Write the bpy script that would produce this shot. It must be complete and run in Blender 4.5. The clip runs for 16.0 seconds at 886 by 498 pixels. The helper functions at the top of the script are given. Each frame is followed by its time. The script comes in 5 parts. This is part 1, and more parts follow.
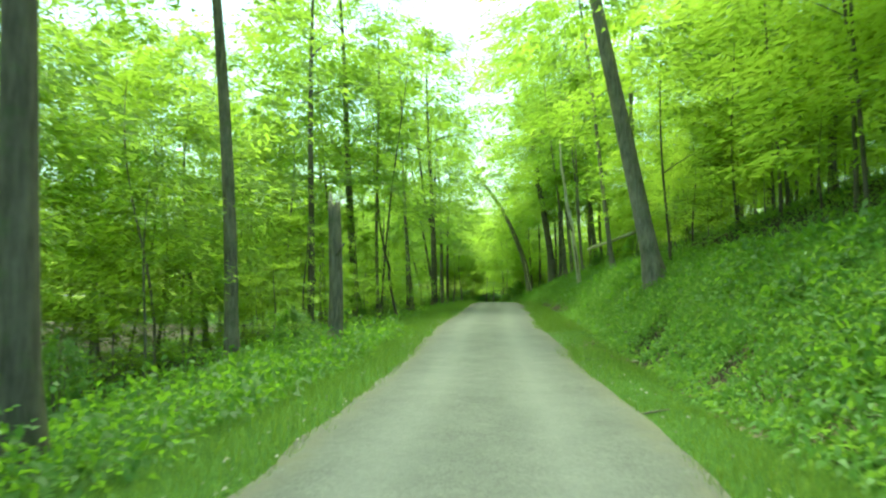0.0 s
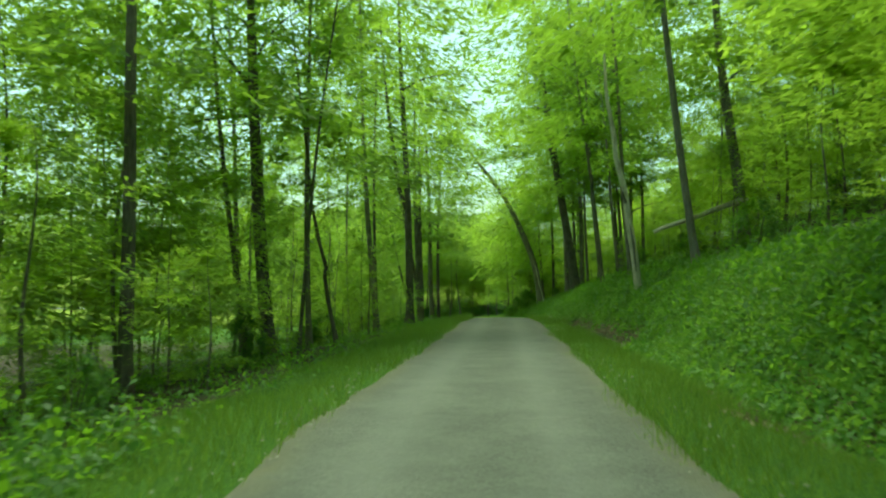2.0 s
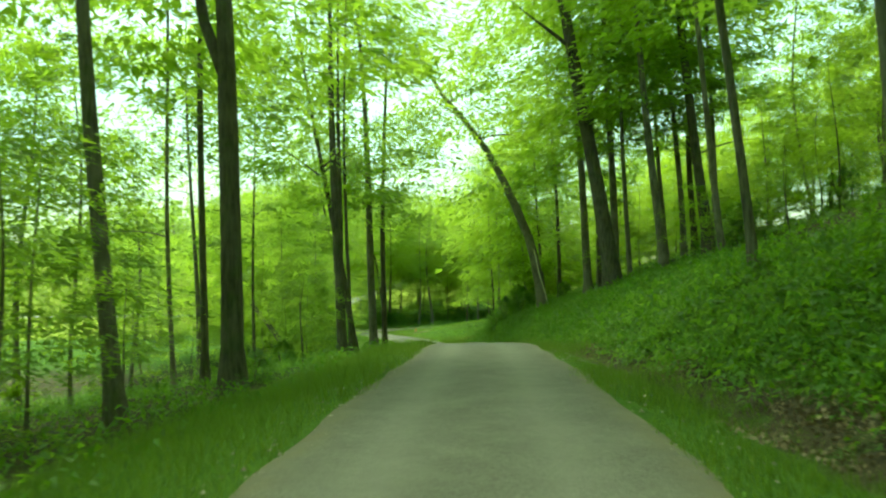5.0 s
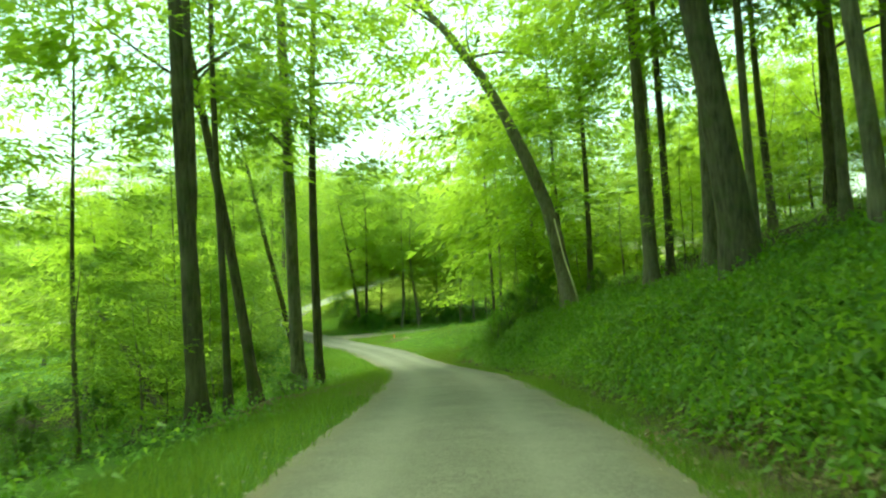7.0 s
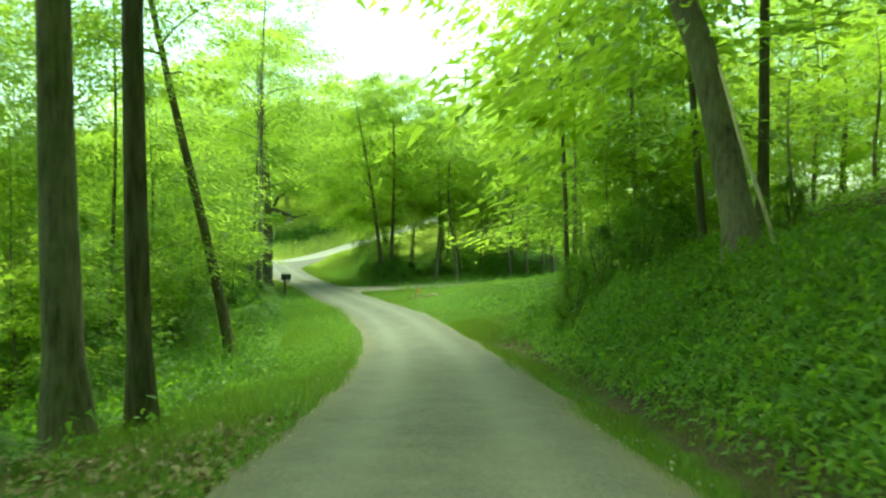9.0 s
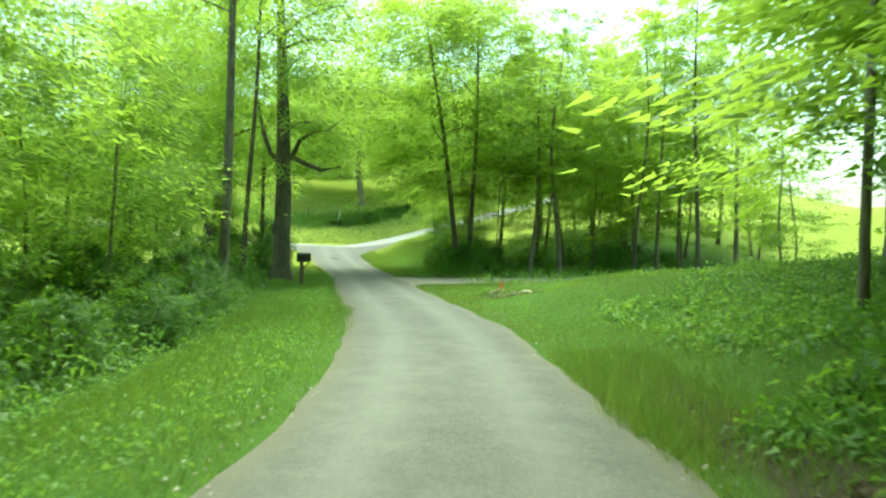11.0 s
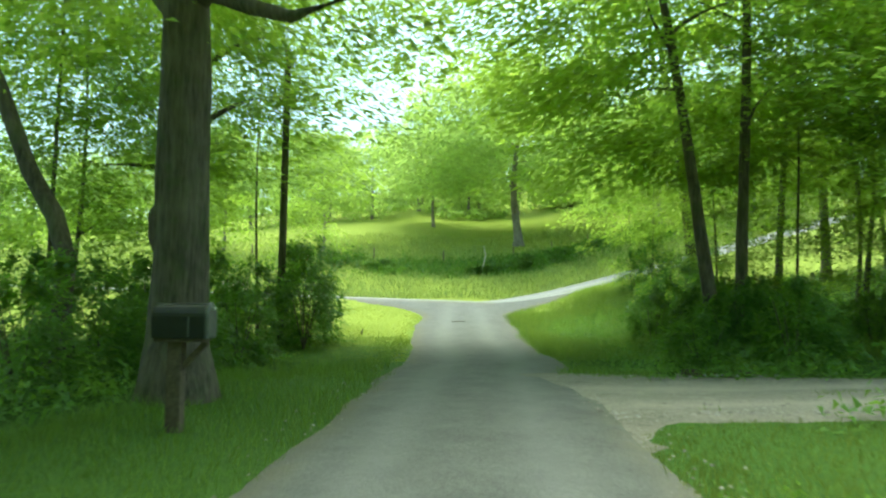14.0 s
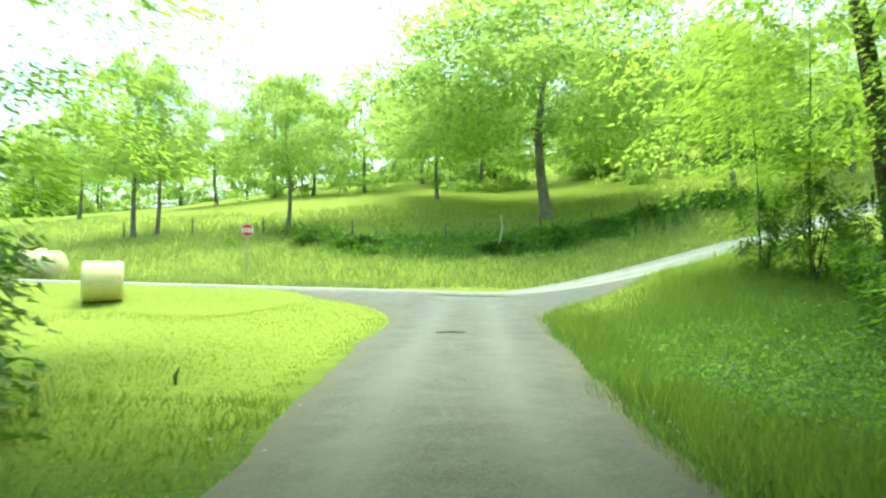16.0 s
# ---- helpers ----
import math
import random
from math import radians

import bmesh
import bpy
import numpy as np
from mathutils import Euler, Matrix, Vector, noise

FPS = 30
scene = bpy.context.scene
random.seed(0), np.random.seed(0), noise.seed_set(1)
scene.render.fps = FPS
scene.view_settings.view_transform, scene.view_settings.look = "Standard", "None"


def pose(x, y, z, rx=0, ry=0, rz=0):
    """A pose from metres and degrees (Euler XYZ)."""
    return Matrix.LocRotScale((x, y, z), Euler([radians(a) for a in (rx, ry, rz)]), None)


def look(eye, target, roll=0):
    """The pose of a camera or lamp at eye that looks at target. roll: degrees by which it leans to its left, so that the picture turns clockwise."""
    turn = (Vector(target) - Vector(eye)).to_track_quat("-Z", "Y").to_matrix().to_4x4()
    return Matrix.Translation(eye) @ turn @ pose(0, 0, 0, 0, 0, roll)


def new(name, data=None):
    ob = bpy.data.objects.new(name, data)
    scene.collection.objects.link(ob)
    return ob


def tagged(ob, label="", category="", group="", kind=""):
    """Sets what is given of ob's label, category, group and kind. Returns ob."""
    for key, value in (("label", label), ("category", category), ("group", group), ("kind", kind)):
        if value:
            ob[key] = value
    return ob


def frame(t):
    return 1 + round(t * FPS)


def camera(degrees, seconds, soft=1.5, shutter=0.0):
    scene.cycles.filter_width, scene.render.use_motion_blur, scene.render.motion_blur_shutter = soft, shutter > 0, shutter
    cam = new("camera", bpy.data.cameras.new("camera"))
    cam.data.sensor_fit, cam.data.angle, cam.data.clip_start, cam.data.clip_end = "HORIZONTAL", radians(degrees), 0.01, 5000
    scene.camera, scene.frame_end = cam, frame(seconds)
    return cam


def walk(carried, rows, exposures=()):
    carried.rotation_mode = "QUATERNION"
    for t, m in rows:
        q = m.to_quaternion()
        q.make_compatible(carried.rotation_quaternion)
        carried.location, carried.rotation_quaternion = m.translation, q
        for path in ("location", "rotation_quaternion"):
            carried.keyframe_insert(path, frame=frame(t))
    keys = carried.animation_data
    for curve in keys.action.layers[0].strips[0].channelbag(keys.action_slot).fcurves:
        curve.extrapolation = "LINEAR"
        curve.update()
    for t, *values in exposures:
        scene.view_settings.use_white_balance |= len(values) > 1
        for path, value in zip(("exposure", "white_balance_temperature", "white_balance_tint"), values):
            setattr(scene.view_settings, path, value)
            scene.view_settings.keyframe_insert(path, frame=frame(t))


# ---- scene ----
cam = camera(62.0, 16.0, soft=2.2, shutter=0.22)
POSES = [
    (0.0, 0.000, 0.000, 1.500, 92.32, 0.08, 0.00),
    (0.5, 0.342, 4.872, 1.393, 92.32, 0.08, 0.00),
    (1.0, 0.683, 9.629, 1.319, 92.12, 0.68, 0.13),
    (1.5, 0.987, 14.234, 1.239, 92.72, 0.28, 0.11),
    (2.0, 1.291, 18.798, 1.234, 93.12, 0.27, 0.21),
    (2.5, 1.556, 23.285, 1.263, 92.92, -0.43, 0.18),
    (3.0, 1.822, 27.619, 1.286, 93.02, -0.32, -0.01),
    (3.5, 2.164, 31.919, 1.232, 93.02, -0.01, -0.10),
    (4.0, 2.543, 36.217, 1.216, 92.92, 0.10, -0.40),
    (6.5, 4.346, 58.477, 1.073, 92.87, 2.30, -1.91),
    (7.0, 4.669, 62.754, 0.961, 92.60, 2.08, -1.42),
    (7.5, 4.995, 67.060, 0.880, 91.82, 2.35, -0.81),
    (8.0, 5.196, 71.438, 0.629, 90.65, 2.51, -0.10),
    (8.5, 5.307, 75.852, 0.325, 89.60, 1.45, 0.95),
    (9.0, 5.446, 80.237, -0.012, 88.96, -0.03, 2.47),
    (9.5, 5.376, 84.631, -0.369, 88.23, 0.06, 4.38),
    (12.0, 3.362, 106.845, -2.125, 90.73, -2.81, 13.97),
    (12.5, 2.495, 111.073, -2.216, 92.22, -2.39, 16.47),
    (13.0, 1.391, 115.209, -2.283, 93.00, -1.67, 18.96),
    (13.5, 0.029, 119.358, -2.362, 93.21, -0.84, 21.16),
    (14.0, -1.430, 123.449, -2.445, 93.31, -0.71, 23.25),
    (14.5, -2.941, 127.601, -2.495, 93.24, -0.69, 24.95),
    (15.0, -4.420, 131.614, -2.543, 92.92, -1.28, 25.46),
    (15.5, -5.774, 135.399, -2.552, 92.93, -1.39, 25.06),
    (16.0, -7.043, 138.985, -2.629, 92.55, -0.19, 24.64),
]
EXPOSURES = [(0.0, 1.85, 7000, -38), (0.5, 1.7, 7000, -38), (1.0, 1.35, 7000, -38), (2.0, 1.05, 7200, -43), (3.0, 1.5, 7200, -43), (4.0, 1.46, 8000, -45), (6.5, 1.7, 8300, -46), (8.0, 1.9, 8000, -43), (9.0, 1.87, 7800, -43), (9.5, 1.95, 7500, -41), (12.0, 2.0, 5900, -15), (13.0, 2.12, 5500, -8), (13.5, 1.97, 5700, -9), (14.0, 1.68, 6200, -20), (15.0, 1.5, 7100, -38), (15.5, 1.8, 6800, -31), (16.0, 1.95, 6400, -23)]
walk(cam, [(r[0], pose(*r[1:])) for r in POSES], EXPOSURES)

# ---- world and light ----
SUN_AZ, SUN_EL = 12.0, 73.0          # degrees left of straight ahead, above the horizon
world = bpy.data.worlds.new("sky")
scene.world = world
world.use_nodes = True
wn = world.node_tree
sky = wn.nodes.new("ShaderNodeTexSky")
sky.sky_type = "NISHITA"
sky.sun_disc = False
sky.sun_elevation = radians(SUN_EL)
sky.sun_rotation = radians(-SUN_AZ)
sky.air_density, sky.dust_density, sky.ozone_density = 1.0, 4.0, 1.0
wn.nodes["Background"].inputs["Strength"].default_value = 0.15
wn.links.new(sky.outputs[0], wn.nodes["Background"].inputs["Color"])
sun = new("sun", bpy.data.lights.new("sun", "SUN"))
sun.data.energy, sun.data.angle, sun.data.color = 1.5, radians(50), (1.0, 0.96, 0.88)
az, el = radians(SUN_AZ), radians(SUN_EL)
sun_way = Vector((-math.sin(az) * math.cos(el), math.cos(az) * math.cos(el), math.sin(el)))
sun.matrix_world = look(sun_way * 300, (0, 0, 0))

# ---- small tools ----
RNG = np.random.default_rng(7)


def smooth(a, b, x):
    t = np.clip((x - a) / (b - a), 0, 1)
    return t * t * (3 - 2 * t)


def mesh_np(name, verts, faces, material, smooth_shade=False):
    """A mesh from arrays; all faces have the same number of corners."""
    verts, faces = np.asarray(verts, np.float32), np.asarray(faces, np.int32)
    me = bpy.data.meshes.new(name)
    n, k = faces.shape
    me.vertices.add(len(verts))
    me.vertices.foreach_set("co", verts.ravel())
    me.loops.add(n * k)
    me.loops.foreach_set("vertex_index", faces.ravel())
    me.polygons.add(n)
    me.polygons.foreach_set("loop_start", np.arange(0, n * k, k, dtype=np.int32))
    me.polygons.foreach_set("loop_total", np.full(n, k, np.int32))
    if smooth_shade:
        me.polygons.foreach_set("use_smooth", np.ones(n, bool))
    me.update(calc_edges=True)
    me.materials.append(material)
    return me


def bm_mesh(name, bm, material, smooth_shade=False):
    me = bpy.data.meshes.new(name)
    bm.to_mesh(me)
    bm.free()
    if smooth_shade:
        for p in me.polygons:
            p.use_smooth = True
    me.materials.append(material)
    return me


def part(name, data, parent, label=""):
    ob = new(name, data)
    ob.parent = parent
    return tagged(ob, label)


# ---- materials ----
def node_material(name):
    m = bpy.data.materials.new(name)
    m.use_nodes = True
    return m, m.node_tree, m.node_tree.nodes["Principled BSDF"]


def ramp(nt, fac, stops):
    r = nt.nodes.new("ShaderNodeValToRGB")
    while len(r.color_ramp.elements) < len(stops):
        r.color_ramp.elements.new(0.5)
    for e, (p, c) in zip(r.color_ramp.elements, stops):
        e.position, e.color = p, (*c, 1)
    nt.links.new(fac, r.inputs[0])
    return r.outputs[0]


def noise_tex(nt, scale, detail=4, rough=0.6, vector=None):
    n = nt.nodes.new("ShaderNodeTexNoise")
    n.inputs["Scale"].default_value, n.inputs["Detail"].default_value = scale, detail
    n.inputs["Roughness"].default_value = rough
    if vector is not None:
        nt.links.new(vector, n.inputs["Vector"])
    return n.outputs["Fac"]


def coords(nt, scale=(1, 1, 1)):
    """World-size coordinates, stretched by scale."""
    g = nt.nodes.new("ShaderNodeNewGeometry")
    mp = nt.nodes.new("ShaderNodeMapping")
    mp.inputs["Scale"].default_value = scale
    nt.links.new(g.outputs["Position"], mp.inputs["Vector"])
    return mp.outputs[0]


def mix_rgb(nt, fac, a, b, mode="MIX"):
    m = nt.nodes.new("ShaderNodeMix")
    m.data_type, m.blend_type = "RGBA", mode
    for sock, v in ((m.inputs[0], fac), (m.inputs[6], a), (m.inputs[7], b)):
        if isinstance(v, bpy.types.NodeSocket):
            nt.links.new(v, sock)
        elif isinstance(v, tuple):
            sock.default_value = (*v, 1)
        else:
            sock.default_value = v
    return m.outputs[2]


def bump(nt, bsdf, height, strength, distance):
    b = nt.nodes.new("ShaderNodeBump")
    b.inputs["Strength"].default_value, b.inputs["Distance"].default_value = strength, distance
    nt.links.new(height, b.inputs["Height"])
    nt.links.new(b.outputs[0], bsdf.inputs["Normal"])


def leaf_material(name, dark, light, through_col, see=0.45, rough=0.5):
    """Leaves: the colour varies leaf by leaf and in patches, and light passes through them."""
    m, nt, b = node_material(name)
    g = nt.nodes.new("ShaderNodeNewGeometry")
    per_leaf = ramp(nt, g.outputs["Random Per Island"], [(0.0, dark), (1.0, light)])
    patch = noise_tex(nt, 0.35, 2, 0.5, coords(nt))
    col = mix_rgb(nt, patch, per_leaf, tuple(0.5 * (a + c) for a, c in zip(dark, light)))
    nt.links.new(col, b.inputs["Base Color"])
    b.inputs["Roughness"].default_value = rough
    b.inputs["Specular IOR Level"].default_value = 0.35
    tr = nt.nodes.new("ShaderNodeBsdfTranslucent")
    tcol = mix_rgb(nt, g.outputs["Random Per Island"], tuple(0.75 * c for c in through_col), through_col)
    nt.links.new(tcol, tr.inputs["Color"])
    mx = nt.nodes.new("ShaderNodeMixShader")
    mx.inputs[0].default_value = see
    nt.links.new(b.outputs[0], mx.inputs[1])
    nt.links.new(tr.outputs[0], mx.inputs[2])
    nt.links.new(mx.outputs[0], nt.nodes["Material Output"].inputs[0])
    return m


def bark_material(name, dark, light, moss=0.0):
    m, nt, b = node_material(name)
    fur = noise_tex(nt, 9.0, 6, 0.65, coords(nt, (1.6, 1.6, 0.22)))
    col = ramp(nt, fur, [(0.32, dark), (0.68, light)])
    big = noise_tex(nt, 1.3, 3, 0.6, coords(nt))
    col = mix_rgb(nt, ramp(nt, big, [(0.4, (0, 0, 0)), (0.75, (0.55, 0.55, 0.55))]), col, tuple(1.35 * c for c in light))
    if moss:
        mossy = ramp(nt, noise_tex(nt, 2.2, 4, 0.7, coords(nt)), [(0.5, (0, 0, 0)), (0.62, (moss, moss, moss))])
        col = mix_rgb(nt, mossy, col, (0.07, 0.11, 0.03))
    nt.links.new(col, b.inputs["Base Color"])
    b.inputs["Roughness"].default_value = 0.9
    b.inputs["Specular IOR Level"].default_value = 0.15
    bump(nt, b, fur, 0.8, 0.03)
    return m


LEAF = leaf_material("leaf_green", (0.06, 0.125, 0.016), (0.125, 0.215, 0.03), (0.50, 0.68, 0.09), 0.62)
LEAF_EDGE = leaf_material("leaf_fresh_green", (0.07, 0.14, 0.017), (0.15, 0.245, 0.032), (0.54, 0.71, 0.095), 0.62)
# field and far trees: leaf colours lightened to stand in for haze
LEAF_FIELD = leaf_material("leaf_hazy_field_tree", (0.13, 0.20, 0.05), (0.22, 0.31, 0.085), (0.60, 0.76, 0.18), 0.6)
LEAF_SHRUB = leaf_material("leaf_shrub", (0.035, 0.085, 0.014), (0.08, 0.16, 0.025), (0.28, 0.48, 0.04), 0.45)
WEED = leaf_material("weed_leaf", (0.045, 0.115, 0.016), (0.135, 0.255, 0.038), (0.34, 0.53, 0.075), 0.42)
GRASS = leaf_material("grass_blade", (0.06, 0.12, 0.018), (0.14, 0.225, 0.036), (0.31, 0.43, 0.07), 0.4)
LAWNGRASS = leaf_material("lawn_grass_blade", (0.085, 0.125, 0.02), (0.17, 0.215, 0.04), (0.32, 0.40, 0.07), 0.38)
TALLGRASS = leaf_material("seeding_grass_blade", (0.10, 0.16, 0.024), (0.21, 0.28, 0.05), (0.40, 0.52, 0.08), 0.42)
HAYGRASS = leaf_material("tall_grass_blade", (0.17, 0.215, 0.032), (0.28, 0.32, 0.065), (0.50, 0.58, 0.08), 0.4)
# paler than the meadow blades: distance haze on the hill is put into this colour
HILLGRASS = leaf_material("hazy_hill_grass", (0.20, 0.26, 0.065), (0.34, 0.40, 0.13), (0.52, 0.60, 0.14), 0.42)
DEADLEAF = leaf_material("dead_leaf", (0.10, 0.08, 0.05), (0.30, 0.235, 0.15), (0.20, 0.15, 0.08), 0.15)
# grey-brown and dark bark are lightened somewhat, with haze put into the base colour
BARK = bark_material("bark_grey_brown", (0.065, 0.057, 0.045), (0.22, 0.195, 0.155), 0.35)
BARK_DARK = bark_material("bark_dark", (0.04, 0.035, 0.028), (0.15, 0.13, 0.10), 0.3)
BARK_PALE = bark_material("bark_pale_grey", (0.09, 0.08, 0.065), (0.26, 0.23, 0.19), 0.2)
DEADWOOD = bark_material("bare_dead_wood", (0.26, 0.22, 0.16), (0.62, 0.55, 0.43))


def ground_material():
    m, nt, b = node_material("forest_and_meadow_soil")
    v = coords(nt)
    fine = noise_tex(nt, 14.0, 6, 0.7, v)
    mid = noise_tex(nt, 1.7, 5, 0.6, v)
    green = ramp(nt, fine, [(0.25, (0.035, 0.065, 0.014)), (0.55, (0.07, 0.13, 0.022)), (0.8, (0.12, 0.18, 0.035))])
    # leaf litter colour; its mask also darkens the left wood floor as painted shade
    litter = ramp(nt, fine, [(0.3, (0.03, 0.026, 0.017)), (0.6, (0.075, 0.064, 0.042)), (0.8, (0.15, 0.125, 0.085))])
    at = nt.nodes.new("ShaderNodeAttribute")
    at.attribute_name = "litter"
    ad = nt.nodes.new("ShaderNodeMath")
    ad.operation = "MULTIPLY_ADD"
    nt.links.new(mid, ad.inputs[0])
    ad.inputs[1].default_value = 0.9
    nt.links.new(at.outputs["Fac"], ad.inputs[2])
    edge = ramp(nt, ad.outputs[0], [(0.62, (0, 0, 0)), (0.88, (1, 1, 1))])
    col = mix_rgb(nt, edge, green, litter)
    hay = nt.nodes.new("ShaderNodeAttribute")
    hay.attribute_name = "meadow"
    mead = ramp(nt, noise_tex(nt, 5.0, 5, 0.65, v), [(0.3, (0.17, 0.215, 0.03)), (0.7, (0.26, 0.305, 0.055))])
    col = mix_rgb(nt, hay.outputs["Fac"], col, mead)
    nt.links.new(col, b.inputs["Base Color"])
    b.inputs["Roughness"].default_value = 0.95
    b.inputs["Specular IOR Level"].default_value = 0.1
    bump(nt, b, fine, 0.9, 0.06)
    return m


def gravel_material(name, dark, light, tracks=True):
    m, nt, b = node_material(name)
    v = coords(nt)
    vor = nt.nodes.new("ShaderNodeTexVoronoi")
    vor.inputs["Scale"].default_value = 38.0
    nt.links.new(v, vor.inputs["Vector"])
    fine = noise_tex(nt, 60.0, 4, 0.7, v)
    stone = ramp(nt, vor.outputs["Color"], [(0.15, dark), (0.85, light)])
    col = mix_rgb(nt, ramp(nt, fine, [(0.35, (0, 0, 0)), (0.7, (0.35, 0.35, 0.35))]), stone, tuple(0.6 * c for c in dark))
    big = noise_tex(nt, 0.55, 4, 0.6, v)
    col = mix_rgb(nt, ramp(nt, big, [(0.35, (0, 0, 0)), (0.7, (0.55, 0.55, 0.55))]), col, tuple(0.5 * (a + c) * 1.15 for a, c in zip(dark, light)))
    mottle = ramp(nt, noise_tex(nt, 1.7, 6, 0.65, v), [(0.3, (0.8, 0.81, 0.8)), (0.7, (1.16, 1.15, 1.12))])
    col = mix_rgb(nt, 1.0, col, mottle, "MULTIPLY")
    if tracks:
        at = nt.nodes.new("ShaderNodeAttribute")
        at.attribute_name = "wheel_track"
        col = mix_rgb(nt, at.outputs["Fac"], col, tuple(1.3 * c for c in light))
        at2 = nt.nodes.new("ShaderNodeAttribute")
        at2.attribute_name = "verge_dirt"
        patchy = nt.nodes.new("ShaderNodeMath")
        patchy.operation = "MULTIPLY"
        nt.links.new(at2.outputs["Fac"], patchy.inputs[0])
        nt.links.new(ramp(nt, noise_tex(nt, 2.6, 5, 0.7, v), [(0.32, (0.15, 0.15, 0.15)), (0.62, (1, 1, 1))]), patchy.inputs[1])
        col = mix_rgb(nt, patchy.outputs[0], col, (0.13, 0.12, 0.085))
    nt.links.new(col, b.inputs["Base Color"])
    b.inputs["Roughness"].default_value = 0.92
    b.inputs["Specular IOR Level"].default_value = 0.2
    h = mix_rgb(nt, 0.5, vor.outputs["Distance"], fine)
    bump(nt, b, h, 0.7, 0.02)
    return m


SOIL = ground_material()
GRAVEL = gravel_material("packed_gravel", (0.085, 0.086, 0.08), (0.15, 0.15, 0.14))
# lighter copy of the lane's gravel: sunlight on the open crossing, put into the colour
GRAVEL_SUNLIT = gravel_material("sunlit_road_gravel", (0.17, 0.17, 0.16), (0.29, 0.285, 0.265))
GRAVEL_DRIVE = gravel_material("loose_tan_gravel", (0.11, 0.10, 0.08), (0.27, 0.25, 0.205))

# ---- the road's line: middle of the road a little left of the car's path, 1.5 m under its camera ----
def road_line():
    ts = np.array([r[0] for r in POSES])
    pts = np.array([[r[1], r[2], r[3] - 1.5] for r in POSES])
    tt = np.arange(0, 16.01, 0.05)
    m = np.gradient(pts, ts, axis=0)
    k = np.clip(np.searchsorted(ts, tt, side="right") - 1, 0, len(ts) - 2)
    h = ts[k + 1] - ts[k]
    u = ((tt - ts[k]) / h)[:, None]
    h = h[:, None]
    p = ((2 * u**3 - 3 * u**2 + 1) * pts[k] + (u**3 - 2 * u**2 + u) * h * m[k] + (-2 * u**3 + 3 * u**2) * pts[k + 1] + (u**3 - u**2) * h * m[k + 1])
    ker = np.hanning(31)
    ker /= ker.sum()
    p = np.stack([np.convolve(np.pad(p[:, i], 15, mode="reflect", reflect_type="odd"), ker, "valid") for i in range(3)], 1)
    d = np.gradient(p[:, :2], axis=0)
    d /= np.linalg.norm(d, axis=1)[:, None]
    p[:, 0] += -0.17 * d[:, 1]
    p[:, 1] += 0.17 * d[:, 0]
    back = [p[0] + np.array([-d[0, 0] * s, -d[0, 1] * s, 0.02 * s]) for s in np.arange(60, 0, -0.5)]
    return np.array(back), p


JO = np.array([-7.04, 138.985])                       # where the car stops, and the way to the junction
JA = radians(22.0)
JU, JR = np.array([-math.sin(JA), math.cos(JA)]), np.array([math.cos(JA), math.sin(JA)])


def to_ab(x, y):
    return (x - JO[0]) * JU[0] + (y - JO[1]) * JU[1], (x - JO[0]) * JR[0] + (y - JO[1]) * JR[1]


def from_ab(a, b):
    return JO[0] + a * JU[0] + b * JR[0], JO[1] + a * JU[1] + b * JR[1]


def cross_a(b):
    """The cross road's middle line, as distance ahead for each distance to the right."""
    return 30.5 + np.where(b > 0, 0.55 * np.sqrt(b * b + 9) - 1.65, 0.14 * (np.sqrt(b * b + 9) - 3))


def cross_z(b):
    return -3.1 + np.where(b > 1, 0.265 * (np.sqrt((b - 1) ** 2 + 16) - 4), 0.022 * np.abs(b - 1))


BACK, DRIVEN = road_line()
END_A = np.arange(0.5, 28.7, 0.5)
ex, ey = from_ab(END_A, -0.35 * smooth(0, 12, END_A))
ez = np.interp(END_A, [0, 8, 17, 24, 28, 31], [DRIVEN[-1, 2], DRIVEN[-1, 2] + 0.03, -3.86, -3.42, -3.13, -3.11])
LINE = np.concatenate([BACK, DRIVEN, np.stack([ex, ey, ez], 1)])
seg = np.r_[0, np.cumsum(np.hypot(*np.diff(LINE[:, :2], axis=0).T))]
S0 = seg[len(BACK)]
sv = np.arange(0, seg[-1], 0.4)
LINE = np.stack([np.interp(sv, seg, LINE[:, i]) for i in range(3)], 1)
LS = sv - S0                                           # metres along the road from the first view
LD = np.gradient(LINE[:, :2], axis=0)
LD /= np.linalg.norm(LD, axis=1)[:, None]


flare = 1.72 + 5.5 * smooth(LS[-1] - 9.7, LS[-1] + 1.3, LS) ** 2 + 0.25 * smooth(LS[-1] - 24, LS[-1] - 11, LS)   # half width


def road_sd(x, y):
    """Metres along the road, metres to its right, and the road's height there."""
    x, y = np.atleast_1d(np.asarray(x, float)), np.atleast_1d(np.asarray(y, float))
    s, d, z = np.empty_like(x), np.empty_like(x), np.empty_like(x)
    for i in range(0, len(x), 4000):
        q = slice(i, i + 4000)
        dx, dy = x[q, None] - LINE[None, :, 0], y[q, None] - LINE[None, :, 1]
        k = np.argmin(dx * dx + dy * dy, 1)
        r = np.arange(len(k))
        al = dx[r, k] * LD[k, 0] + dy[r, k] * LD[k, 1]
        s[q] = LS[k] + np.clip(al, -0.4, 0.4)
        lat = dx[r, k] * LD[k, 1] - dy[r, k] * LD[k, 0]
        d[q] = np.sign(lat) * np.sqrt(np.maximum(dx[r, k] ** 2 + dy[r, k] ** 2 - np.clip(al, -0.4, 0.4) ** 2, lat**2 * 0 + 1e-9))
        z[q] = np.interp(s[q], LS, LINE[:, 2])
    return s, d, z


_n1 = RNG.uniform(0, 6.28, 40)
_nf = RNG.normal(0, 1, (40, 2))


